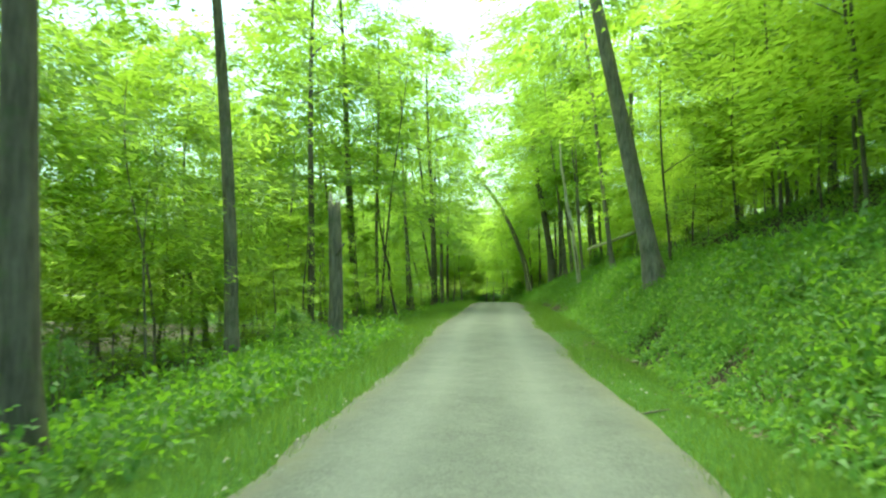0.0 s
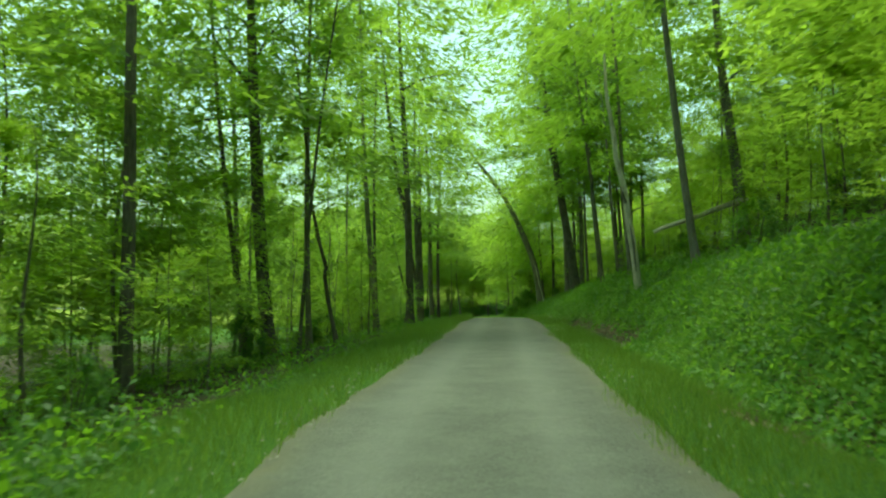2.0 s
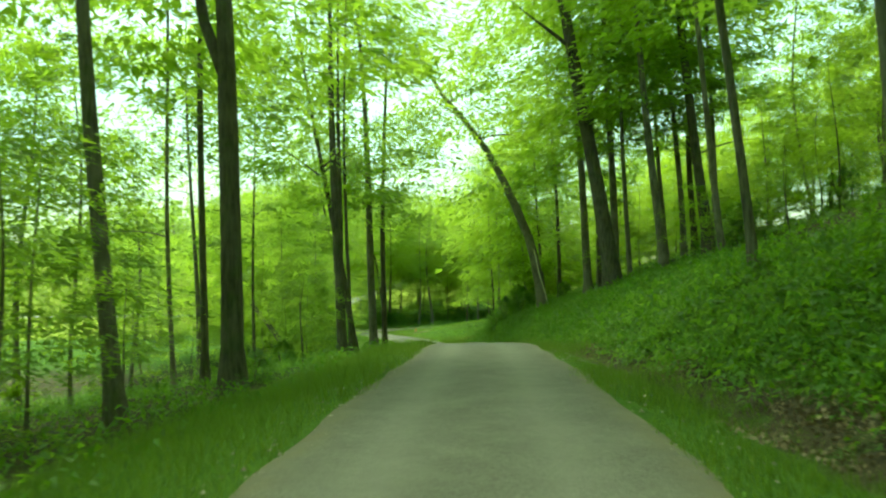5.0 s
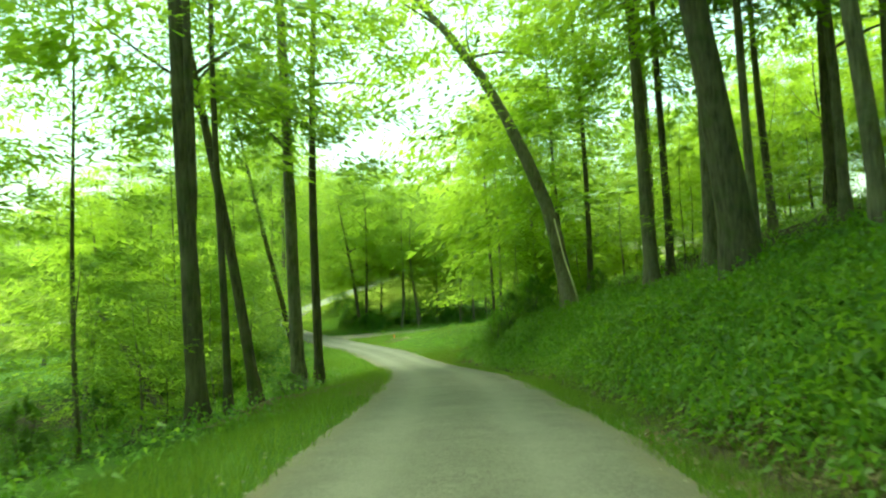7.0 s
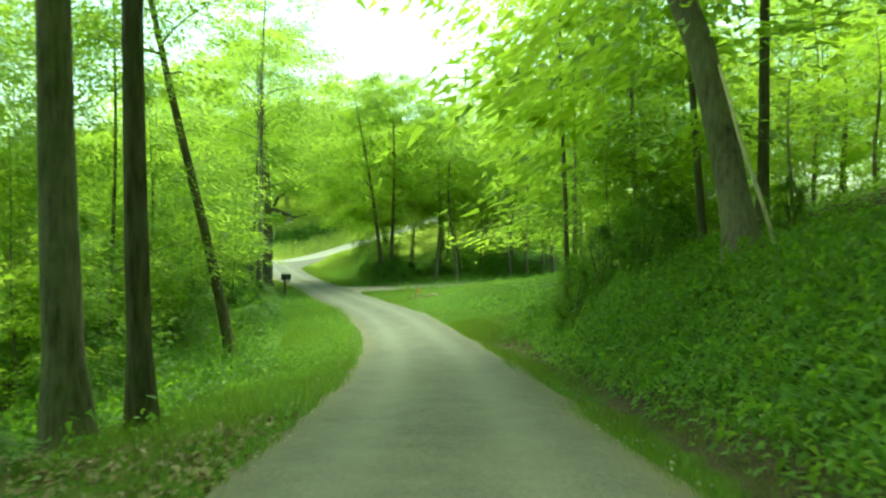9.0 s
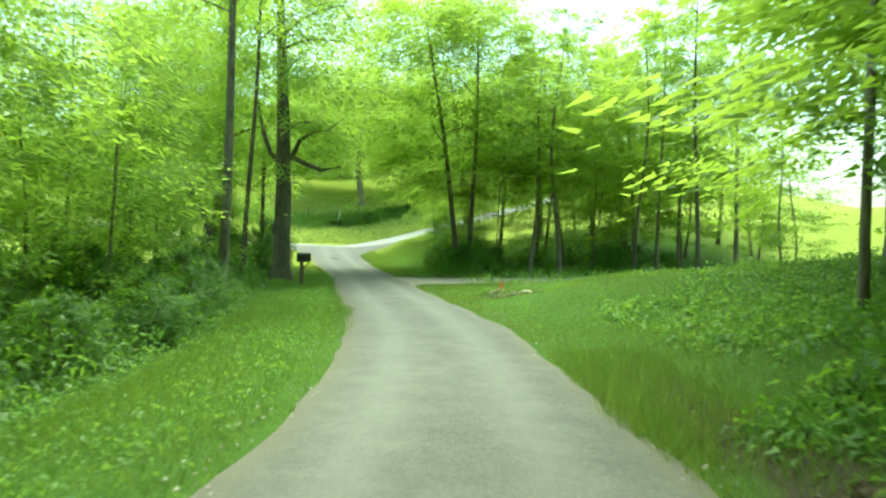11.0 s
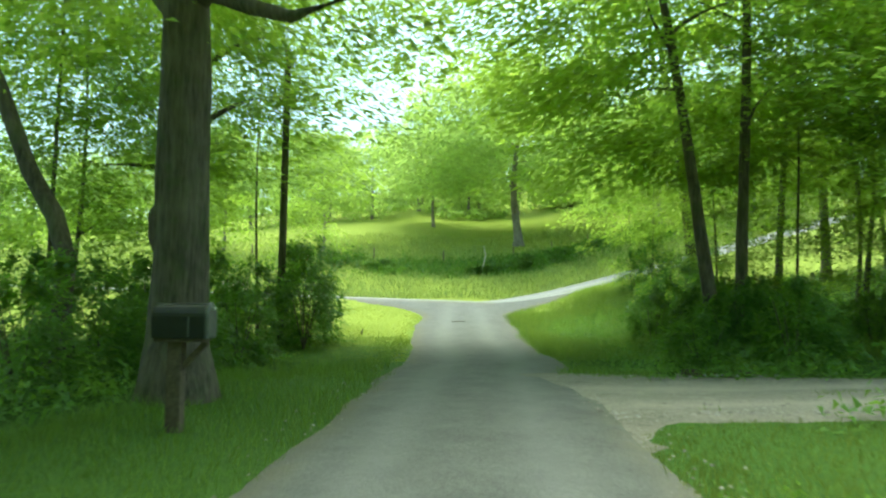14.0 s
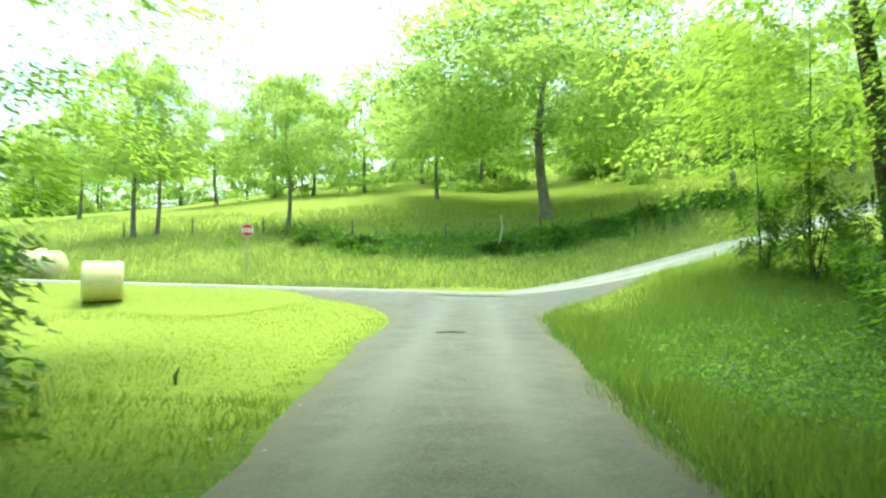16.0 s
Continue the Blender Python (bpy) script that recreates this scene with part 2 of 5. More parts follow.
def rough(x, y, size):
    """Soft unevenness of about one, for bumps of that size."""
    t = 0
    for i in range(10):
        f = _nf[i] / size * (0.7 + 0.12 * i)
        t = t + np.sin(x * f[0] + y * f[1] + _n1[i])
    return t / 3.2


DRIVE_S = 135.9                                        # the gravel drive leaves to the right here
DR0 = np.array([np.interp(DRIVE_S, LS, LINE[:, i]) for i in range(3)])
DRD = np.array([np.interp(DRIVE_S, LS, LD[:, i]) for i in range(2)])
DRW = np.array([DRD[1], -DRD[0]])                      # to the right of the road
DRW = np.array([DRW[0] * math.cos(0.10) - DRW[1] * math.sin(0.10), DRW[0] * math.sin(0.10) + DRW[1] * math.cos(0.10)])


def drive_uv(x, y):
    dx, dy = x - DR0[0], y - DR0[1]
    return dx * DRW[0] + dy * DRW[1], -dx * DRW[1] + dy * DRW[0]


BARE = [(4.95, 19.1, 0.85, 0.8), (4.55, 16.5, 0.45, 0.12), (5.1, 27.4, 0.35, 0.15), (4.7, 12.2, 0.4, 0.1), (0.9, 84.4, 0.9, 0.0)]   # scraped spots: x, y, radius, depth


def bare_at(x, y):
    """How bare and how scraped-out the soil is at a place."""
    w = [np.exp(-(((x - q[0]) ** 2 + (y - q[1]) ** 2) / q[2] ** 2) ** 1.5) for q in BARE]
    return np.maximum.reduce(w), sum(q[3] * v for q, v in zip(BARE, w))


def ditch_at(s):
    """Metres from the lane's middle to the ditch at the bank's foot."""
    return np.interp(s, [0, 12, 25, 40, 55, 68, 100], [3.1, 3.5, 3.75, 3.65, 3.2, 2.7, 2.7])


def ground_z(x, y):
    x, y = np.atleast_1d(np.asarray(x, float)), np.atleast_1d(np.asarray(y, float))
    s, d, zr = road_sd(x, y)
    # bank on the right, until the lawn opens
    wood = 1 - smooth(100, 116, s)
    top = 2.0 + 0.25 * rough(x, y, 9)
    r = np.maximum(d, 0)
    foot = ditch_at(s)
    bank = -0.20 * smooth(foot - 0.9, foot, r) + (top + 0.20) * smooth(foot + 0.05, 6.1, r) ** 0.75 + 0.36 * np.maximum(r - 5.6, 0) * (1 - 0.4 * smooth(10, 45, r))
    lawn = 0.03 * np.maximum(r - 1.8, 0) + 0.065 * np.maximum(r - 5, 0) + 1.2 * smooth(16, 34, r) * (1 - smooth(118, 128, s))
    lawn = lawn * (1 - 0.85 * smooth(130.5, 134.5, s))
    knoll = 0.9 * np.exp(-((s - 119.0) / 4.6) ** 2) * smooth(2.4, 6.2, r) * (1 - smooth(20, 34, r))
    right = wood * bank + (1 - wood) * lawn + knoll
    # the left falls away
    l = np.maximum(-d, 0)
    fall = -0.10 * smooth(1.8, 3.2, l) - 0.17 * np.maximum(l - 2.6, 0) * (1 - 0.75 * smooth(12, 40, l))
    left = fall * (1 - smooth(98, 118, s)) + (-0.05 * smooth(2, 5, l)) * smooth(98, 118, s)
    ruff = smooth(1.7, 3.5, np.abs(d))
    z = zr + np.where(d > 0, right, left) + ruff * (0.05 * rough(x, y, 1.1) * (0.25 + 0.75 * np.where(d > 0, wood, 1)) + 0.10 * rough(x, y, 4.0) * smooth(3, 8, np.abs(d)) * (0.3 + 0.7 * wood))
    # junction, meadow and the hillside beyond
    a, b = to_ab(x, y)
    c = a - cross_a(b)
    zc = cross_z(np.clip(b, -90, 34))
    hill = 0.25 * np.maximum(c - 3.0, 0) * smooth(2, 9, c) - 0.04 * np.maximum(c - 28, 0) - 0.17 * np.maximum(c - 100, 0)
    hill = hill * (0.6 + 0.4 * smooth(-60, -5, b))
    far = zc + np.where(c > 0, hill, 0) + 0.18 * smooth(5, 14, c) * rough(x, y, 6.0)
    near_right = smooth(6, 14, b) * (1 - smooth(-14, -5, c)) * (0.6 * (zr * 0 - 3.6 + 0.10 * np.maximum(b - 8, 0)) + 0.4 * zc)
    far = np.where(c < 0, far * (1 - smooth(6, 14, b) * (1 - smooth(-14, -5, c))) + near_right, far)
    far = far - 0.9 * smooth(3, 7, -c) * smooth(3, 9, -b) * (1 - smooth(40, 70, -b))
    w = smooth(6, 27, a)
    z = z * (1 - w) + far * w
    near_road = (1 - smooth(2.2, 7.0, np.abs(d))) * smooth(2, 8, a) * (c < 4) * (1 - smooth(-2, 3, c))
    z = z * (1 - near_road) + zr * near_road
    # beds of the roads
    u, v = drive_uv(x, y)
    half = np.interp(s, LS, flare)
    bed = np.maximum.reduce([(1 - smooth(half - 0.1, half + 0.6, np.abs(d))) * (s < LS[-1] - 0.1), (1 - smooth(2.5, 3.3, np.abs(c))) * (np.abs(b) < 85),
                             (1 - smooth(1.6, 2.3, np.abs(v))) * smooth(1.0, 2.0, u) * (u < 45)])
    return z - 0.10 * bed - bare_at(x, y)[1]


def gz(x, y):
    return float(ground_z(x, y)[0])


# ---- ground: one sheet to the horizon ----
def steps(lo, fine_lo, fine_hi, hi, step, grow=1.28):
    mid = list(np.arange(fine_lo, fine_hi + 1e-6, step))
    up, q = [], step
    while (up[-1] if up else fine_hi) < hi:
        q *= grow
        up.append((up[-1] if up else fine_hi) + q)
    dn, q = [], step
    while (dn[-1] if dn else fine_lo) > lo:
        q *= grow
        dn.append((dn[-1] if dn else fine_lo) - q)
    return np.array(dn[::-1] + mid + up)


gx, gy = steps(-2500, -30, 24, 2500, 0.5), steps(-2500, -6, 176, 2500, 0.55)
GX, GY = np.meshgrid(gx, gy)
fx, fy = GX.ravel(), GY.ravel()
fz = ground_z(np.clip(fx, -160, 160), np.clip(fy, -80, 330))
nx, ny = len(gx), len(gy)
ii = (np.arange(ny - 1)[:, None] * nx + np.arange(nx - 1)[None, :]).ravel()
gme = mesh_np("ground", np.stack([fx, fy, fz], 1), np.stack([ii, ii + 1, ii + nx + 1, ii + nx], 1), SOIL, True)
gs, gd, _ = road_sd(fx, fy)
ga, gb = to_ab(fx, fy)
litter = (0.42 * smooth(5.5, 9, np.abs(gd)) + (0.3 + 0.3 * smooth(28, 50, gs)) * np.exp(-((gd - ditch_at(gs) - 0.3) / 0.5) ** 2)) * (1 - smooth(104, 116, gs))
litter += 0.5 * np.exp(-((gs - 84) / 3.0) ** 2) * smooth(-6, -4.5, gd) * (1 - smooth(-2.4, -1.8, gd))
meadow = smooth(1.6, 2.4, np.abs(gd)) * smooth(3, 10, ga) * np.where(gb < 0, 1, smooth(16, 24, ga)) + smooth(45, 75, -gd) * (1 - smooth(5, 20, ga)) + smooth(90, 105, gs) * smooth(26, 40, gd) * (1 - smooth(20, 35, ga))
# darker floor left of the lane: the trees' shade painted through the litter mask
litter += 0.35 * smooth(3.8, 5.0, -gd) * smooth(6, 14, gs) * (1 - smooth(62, 74, gs))
litter *= 1 - smooth(38, 60, np.abs(gd))
litter += bare_at(fx, fy)[0]
for nm, val in (("litter", litter), ("meadow", np.clip(meadow, 0, 1))):
    gme.attributes.new(nm, "FLOAT", "POINT").data.foreach_set("value", val.astype(np.float32))
tagged(new("ground", gme), "grassy forest floor with leaf litter, bank and meadow", "ground", kind="structure")


# ---- roads: ribbons with a crowned surface and ragged edges ----
def ribbon(name, line, half, label, material, wander=0.28, category="road", lift=None):
    """line: x, y, z rows; half: half width for each row."""
    n = 17
    tang = np.gradient(line[:, :2], axis=0)
    tang /= np.linalg.norm(tang, axis=1)[:, None]
    q = np.linspace(-1, 1, n)
    rag = [np.convolve(RNG.normal(0, 1, len(line) + 8), np.hanning(9) / 4, "same")[4:-4] * wander * 0.5 for _ in range(2)]
    verts, track, dirt = [], [], []
    for i, (p, t) in enumerate(zip(line, tang)):
        hw_l, hw_r = half[i] + 0.16 + rag[0][i], half[i] + 0.32 + rag[1][i]
        for w in q:
            lat = w * (hw_r if w > 0 else hw_l)
            z = p[2] + 0.035 * (1 - w * w) - 0.018 * math.exp(-((abs(lat) - 0.8) / 0.28) ** 2) - (0.07 if abs(w) == 1 else 0)
            if lift is not None:
                z += lift[i] * float(cross_z(lat) - cross_z(0.0))
            verts.append((p[0] + t[1] * lat, p[1] - t[0] * lat, z))
            track.append(0.42 * math.exp(-((abs(lat) - 0.82) / 0.34) ** 2))
            dirt.append(float(smooth(0.7, 0.95, abs(w))))
    k = (np.arange(len(line) - 1)[:, None] * n + np.arange(n - 1)[None, :]).ravel()
    me = mesh_np(name, verts, np.stack([k, k + 1, k + n + 1, k + n], 1), material, True)
    for nm, val in (("wheel_track", track), ("verge_dirt", dirt)):
        me.attributes.new(nm, "FLOAT", "POINT").data.foreach_set("value", np.array(val, np.float32))
    return tagged(new(name, me), label, category, kind="structure")


ribbon("road", LINE, flare, "narrow packed grey gravel lane with worn wheel tracks", GRAVEL, lift=smooth(LS[-1] - 8, LS[-1] - 1, LS))
cb = np.arange(-85, 60, 0.8)
cx, cy = from_ab(cross_a(cb), cb)
cz = np.where(cb < 34, cross_z(cb), cross_z(34.0)) + 0.012
ribbon("road_crossing", np.stack([cx, cy, cz], 1), np.full(len(cb), 2.9), "gravel cross road rising along the hillside, coloured pale for sunlight", GRAVEL_SUNLIT)
du = np.arange(0.3, 44, 0.6)
dxy = DR0[:2] + du[:, None] * DRW
dz = ground_z(dxy[:, 0], dxy[:, 1]) + 0.10
dz[:3] = DR0[2] - np.array([0.06, 0.05, 0.035])
ribbon("driveway", np.stack([dxy[:, 0], dxy[:, 1], dz], 1), 2.3 + 1.7 * (1 - smooth(0.8, 6.5, du)), "loose tan gravel driveway joining the lane", GRAVEL_DRIVE, 0.3, "driveway")


# ---- trees ----
def tube(points, radii, sides=9, wobble=0.0):
    """Vertices and faces of a bent, tapered limb."""
    pts = np.asarray(points, float)
    tan = np.gradient(pts, axis=0)
    tan /= np.linalg.norm(tan, axis=1)[:, None]
    ref = np.array([1.0, 0.13, 0.07])
    verts = []
    ang = np.linspace(0, 2 * math.pi, sides, endpoint=False)
    for p, t, r in zip(pts, tan, radii):
        u = np.cross(t, ref)
        u /= np.linalg.norm(u)
        v = np.cross(t, u)
        rr = r * (1 + wobble * RNG.uniform(-1, 1, sides))
        verts.append(p + (np.cos(ang) * rr)[:, None] * u + (np.sin(ang) * rr)[:, None] * v)
    n = len(pts)
    k = np.arange(sides)
    faces = [np.stack([i * sides + k, i * sides + (k + 1) % sides, (i + 1) * sides + (k + 1) % sides, (i + 1) * sides + k], 1) for i in range(n - 1)]
    return np.concatenate(verts), np.concatenate(faces)


def leaves(centres, ways, size, tilt=0.55, ratio=0.52, three=False):
    """Folded leaf blades: four corners each, at the centres, pointing along ways."""
    n = len(centres)
    ways = ways / np.maximum(np.linalg.norm(ways, axis=1)[:, None], 1e-6)
    up = np.stack([RNG.normal(0, tilt, n), RNG.normal(0, tilt, n), np.ones(n)], 1)
    side = np.cross(ways, up)
    side /= np.maximum(np.linalg.norm(side, axis=1)[:, None], 1e-6)
    nrm = np.cross(side, ways)
    sz = size * RNG.uniform(0.6, 1.3, n)[:, None]
    base, tip = centres - ways * sz * 0.5, centres + ways * sz * 0.5 - nrm * sz * 0.12
    mid = centres + ways * sz * RNG.uniform(-0.12, 0.08, n)[:, None]
    l, r = mid - side * sz * ratio * 0.5 + nrm * sz * 0.08, mid + side * sz * ratio * 0.5 + nrm * sz * 0.08
    if three:
        v = np.stack([base + side * sz * ratio * 0.42, tip, base - side * sz * ratio * 0.42 + nrm * sz * 0.1], 1).reshape(-1, 3)
        return v, np.arange(3 * n).reshape(n, 3)
    v = np.stack([base, r, tip, l], 1).reshape(-1, 3)
    return v, np.arange(4 * n).reshape(n, 4)


def crown_data(name, low, high, reach, sprays, per, size, material, droop=0.16, shape="tall", three=True):
    """Layered leafy sprays round an upright axis from low to high metres."""
    cs, ws = [], []
    for i in range(sprays):
        f = (i + RNG.uniform(0, 1)) / sprays
        if shape == "tall":
            h = low + (high - low) * f ** 0.9
            span = reach * (0.45 + 0.75 * math.sin(math.pi * min(0.12 + 0.86 * f, 1.0)) ** 0.8) * RNG.uniform(0.55, 1.25)
            rise = RNG.uniform(-0.05, 0.35)
        else:
            h = low + (high - low) * f
            span = reach * math.sqrt(max(0.05, 1 - abs(2 * f - 0.9) ** 2.6 / 1.3)) * RNG.uniform(0.6, 1.15)
            rise = RNG.uniform(-0.1, 0.5)
        az = RNG.uniform(0, 2 * math.pi)
        out = np.array([math.cos(az), math.sin(az), 0.0])
        sid = np.array([-out[1], out[0], 0.0])
        k = int(per * RNG.uniform(0.6, 1.4))
        t = RNG.beta(2.2, 1.3, k)
        # leaves gather on a few side twigs
        tw = RNG.integers(0, 9, k)
        tw_t, tw_l = RNG.uniform(0.25, 1.0, 9), RNG.uniform(-1, 1, 9)
        t = 0.45 * t + 0.55 * tw_t[tw] + RNG.normal(0, 0.05, k)
        lat = tw_l[tw] * 0.36 * span * (1.15 - 0.55 * t) * RNG.uniform(0.3, 1.1, k) + RNG.normal(0, 0.07 * span, k)
        pos = out * (t * span)[:, None] + sid * lat[:, None]
        pos[:, 2] = h + rise * span * t - droop * span * t ** 2.2 - 0.10 * np.abs(lat) + RNG.normal(0, 0.09 + 0.03 * span, k)
        way = out + sid * (np.sign(lat) * RNG.uniform(0, 1.1, k))[:, None] + np.array([0, 0, -0.25]) + RNG.normal(0, 0.3, (k, 3))
        cs.append(pos)
        ws.append(way)
    v, f = leaves(np.concatenate(cs), np.concatenate(ws), size, three=three)
    return mesh_np(name, v, f, material)


def crown_clumps(name, low, high, reach, clumps, per, size, material):
    """A broad rounded crown of leafy clumps round an upright axis, with gaps between them."""
    cs, ws = [], []
    mid, half = low + 0.42 * (high - low), 0.5 * (high - low)
    for i in range(clumps):
        az, q = RNG.uniform(0, 2 * math.pi), RNG.uniform(-0.75, 1)
        out = RNG.uniform(0.55, 1.0) if i % 4 else RNG.uniform(0.2, 0.6)
        flat = math.sqrt(max(0.0, 1 - q * q)) * (1.0 if q > 0 else 1.05)
        at = np.array([math.cos(az) * flat * reach * out, math.sin(az) * flat * reach * out, mid + q * half * (1.08 if q > 0 else 0.8) * (0.55 + 0.45 * out)])
        r = RNG.uniform(0.65, 1.35) * reach / 5.2
        k = int(per * RNG.uniform(0.6, 1.4))
        way = RNG.normal(0, 1, (k, 3))
        way /= np.linalg.norm(way, axis=1)[:, None]
        pos = way * (r * RNG.uniform(0.35, 1.0, k) ** 0.6)[:, None] * np.array([1.25, 1.25, 0.72])
        pos[:, 2] -= 0.12 * np.hypot(pos[:, 0], pos[:, 1])
        cs.append(at + pos)
        ws.append(way + np.array([0, 0, -0.35]) + RNG.normal(0, 0.4, (k, 3)))
    v, f = leaves(np.concatenate(cs), np.concatenate(ws), size, three=True)
    return mesh_np(name, v, f, material)


CROWNS = {
    "tall": [crown_data("crown", 6.4, 21, 4.7, 66, 115, 0.28, LEAF) for _ in range(4)],
    "edge": [crown_data("crown", 3.0, 19, 4.9, 96, 105, 0.29, LEAF_EDGE) for _ in range(4)],
    "thin": [crown_data("crown", 6.8, 21, 4.6, 50, 125, 0.27, LEAF) for _ in range(4)],
    "near": [crown_data("crown", 3.0, 17, 4.6, 130, 185, 0.165, LEAF_EDGE) for _ in range(3)],
    "high": [crown_data("crown", 8.2, 18, 4.2, 84, 170, 0.18, LEAF_EDGE) for _ in range(2)],
    "over": [crown_data("crown", 4.8, 17, 4.9, 175, 200, 0.18, LEAF_EDGE) for _ in range(2)],
    "great": [crown_clumps("crown", 2.0, 12.5, 5.2, 330, 125, 0.21, LEAF_FIELD)],
    "young": [crown_data("crown", 0.9, 8.0, 2.5, 46, 80, 0.18, LEAF_EDGE, 0.10) for _ in range(3)],
    "field": [crown_clumps("crown", 2.2, 12.5, 5.0, 130, 125, 0.27, LEAF_FIELD) for _ in range(3)],
    "far": [crown_clumps("crown", -2.8, 12.5, 5.4, 60, 36, 0.72, LEAF_FIELD) for _ in range(3)],
    "shrub": [crown_data("foliage", 0.1, 1.9, 1.25, 46, 70, 0.115, LEAF_SHRUB, 0.25, "round") for _ in range(3)],
}


def trunk_points(height, lean, bend, n=14):
    h = np.linspace(0, 1, n) ** 1.15
    ph = RNG.uniform(0, 6.28, 2)
    amp = bend * height * 0.012
    x = lean[0] * h * height + amp * (np.sin(3.1 * h * 2 + ph[0]) - math.sin(ph[0]))
    y = lean[1] * h * height + amp * (np.sin(2.7 * h * 2 + ph[1]) - math.sin(ph[1]))
    return np.stack([x, y, h * height], 1)


def tree(x, y, dia, height=20, kind="tall", lean=(0.0, 0.0), bend=1.0, bark=None, label="", limbs=6, low=5.0, crown=True, sink=0.15, wide=1.0, line=None, name="tree", category="tree", group="", fork=None):
    bark = bark or BARK
    base = new(name)
    base.location = (x, y, gz(x, y) - sink)
    pts = trunk_points(height, lean, bend) if line is None else np.array(line, float)
    tall_v = pts[-1, 2]
    if kind in ("field", "great", "far"):
        pts[:, 2] *= 0.72
    height = pts[-1, 2]
    h = pts[:, 2] / height
    rad = dia / 2 * ((1 - h) ** 0.75 * 0.86 + 0.05) * (1 + 0.55 * np.exp(-pts[:, 2] / 0.35))
    sides = 12 if dia > 0.3 else 8
    v, f = tube(pts, rad, sides, 0.06 if dia < 0.8 else 0.11)
    part("trunk", mesh_np("trunk", v, f, bark, True), base)
    if fork:
        at, out, turn = fork
        up = np.linspace(0, 1, 9)
        top = height * 0.8 - at
        p0 = np.array([np.interp(at, pts[:, 2], pts[:, j]) for j in range(3)])
        q = p0 + np.stack([math.cos(turn) * out * up ** 0.45, math.sin(turn) * out * up ** 0.45, up * top], 1) + np.interp(p0[2] + up * top, pts[:, 2], pts[:, 0])[:, None] * np.array([1, 0, 0]) - np.array([p0[0], 0, 0])
        v, f = tube(q, 0.62 * np.interp(at, pts[:, 2], rad) * (1 - 0.8 * up) + 0.01, 9, 0.05)
        part("second_stem", mesh_np("second_stem", v, f, bark, True), base)
    for i in range(limbs):
        hh = RNG.uniform(low, height * 0.92)
        p0 = np.array([np.interp(hh, pts[:, 2], pts[:, j]) for j in range(3)])
        r0 = np.interp(hh, pts[:, 2], rad) * RNG.uniform(0.3, 0.55)
        az = RNG.uniform(0, 6.28)
        ln = RNG.uniform(1.5, 3.6) * (0.5 + min(height, 20) / 30)
        u = np.linspace(0, 1, 6)
        q = p0 + np.stack([np.cos(az + 0.4 * u) * u * ln, np.sin(az + 0.4 * u) * u * ln, u * ln * RNG.uniform(0.25, 0.9) - 0.25 * ln * u * u], 1)
        v, f = tube(q, r0 * (1 - 0.85 * u), 6)
        part("branch", mesh_np("branch", v, f, bark, True), base)
    if crown:
        ref = {"tall": 21, "thin": 21, "near": 17, "high": 18, "over": 17, "great": 12.5, "edge": 19, "young": 8.0, "field": 12.5, "far": 12.5}[kind]
        me = CROWNS[kind][RNG.integers(len(CROWNS[kind]))]
        c = part("crown", me, base)
        k = tall_v / ref
        axis = Vector((lean[0], lean[1], 1)).to_track_quat("Z", "Y").to_matrix().to_4x4()
        c.matrix_basis = axis @ Matrix.Rotation(RNG.uniform(0, 6.28), 4, "Z") @ Matrix.Diagonal((wide * (0.5 * k + 0.5 * RNG.uniform(0.9, 1.15)), wide * (0.5 * k + 0.5 * RNG.uniform(0.9, 1.15)), k, 1))
    return tagged(base, label or "tall forest tree with grey-brown bark and layered green leaves", category, group)


G_WOOD = "trees along the lane"
# trees by the lane: x, y, trunk width, height, kind of crown, lean, bark
TREES_FIRST = [
    (-4.5, 7.9, 0.46, 24, "thin", (0.0, 0.0), BARK_DARK),
    (-6.0, 21.1, 0.46, 21, "thin", (-0.055, 0), BARK),
    (-6.7, 37.2, 0.42, 20, "thin", (0.01, 0), BARK_DARK),
    (7.25, 25.0, 0.68, 20, "tall", (-0.185, 0), BARK_PALE),
    (-5.3, 46.5, 0.60, 22, "thin", (-0.065, 0), BARK_DARK),
    (-6.4, 47.7, 0.27, 19, "thin", (-0.11, 0), BARK_DARK),
    (-3.8, 44.3, 0.15, 16, "thin", (0.107, 0), BARK_DARK),
    (-4.3, 49.1, 0.28, 20, "thin", (-0.007, 0), BARK),
    (-2.4, 58.8, 0.36, 20, "thin", (-0.055, 0), BARK),
    (-8.6, 55.0, 0.34, 18, "thin", (-0.06, 0), BARK),
    (-3.2, 66.8, 0.26, 19, "thin", (0.0, 0), BARK_DARK),
    (10.7, 56.3, 0.26, 19, "tall", (-0.07, 0), BARK_PALE),
    (10.8, 46.6, 0.34, 22, "tall", (-0.13, 0), BARK_PALE),
    (13.5, 76.6, 0.42, 20, "tall", (-0.06, 0), BARK),
]
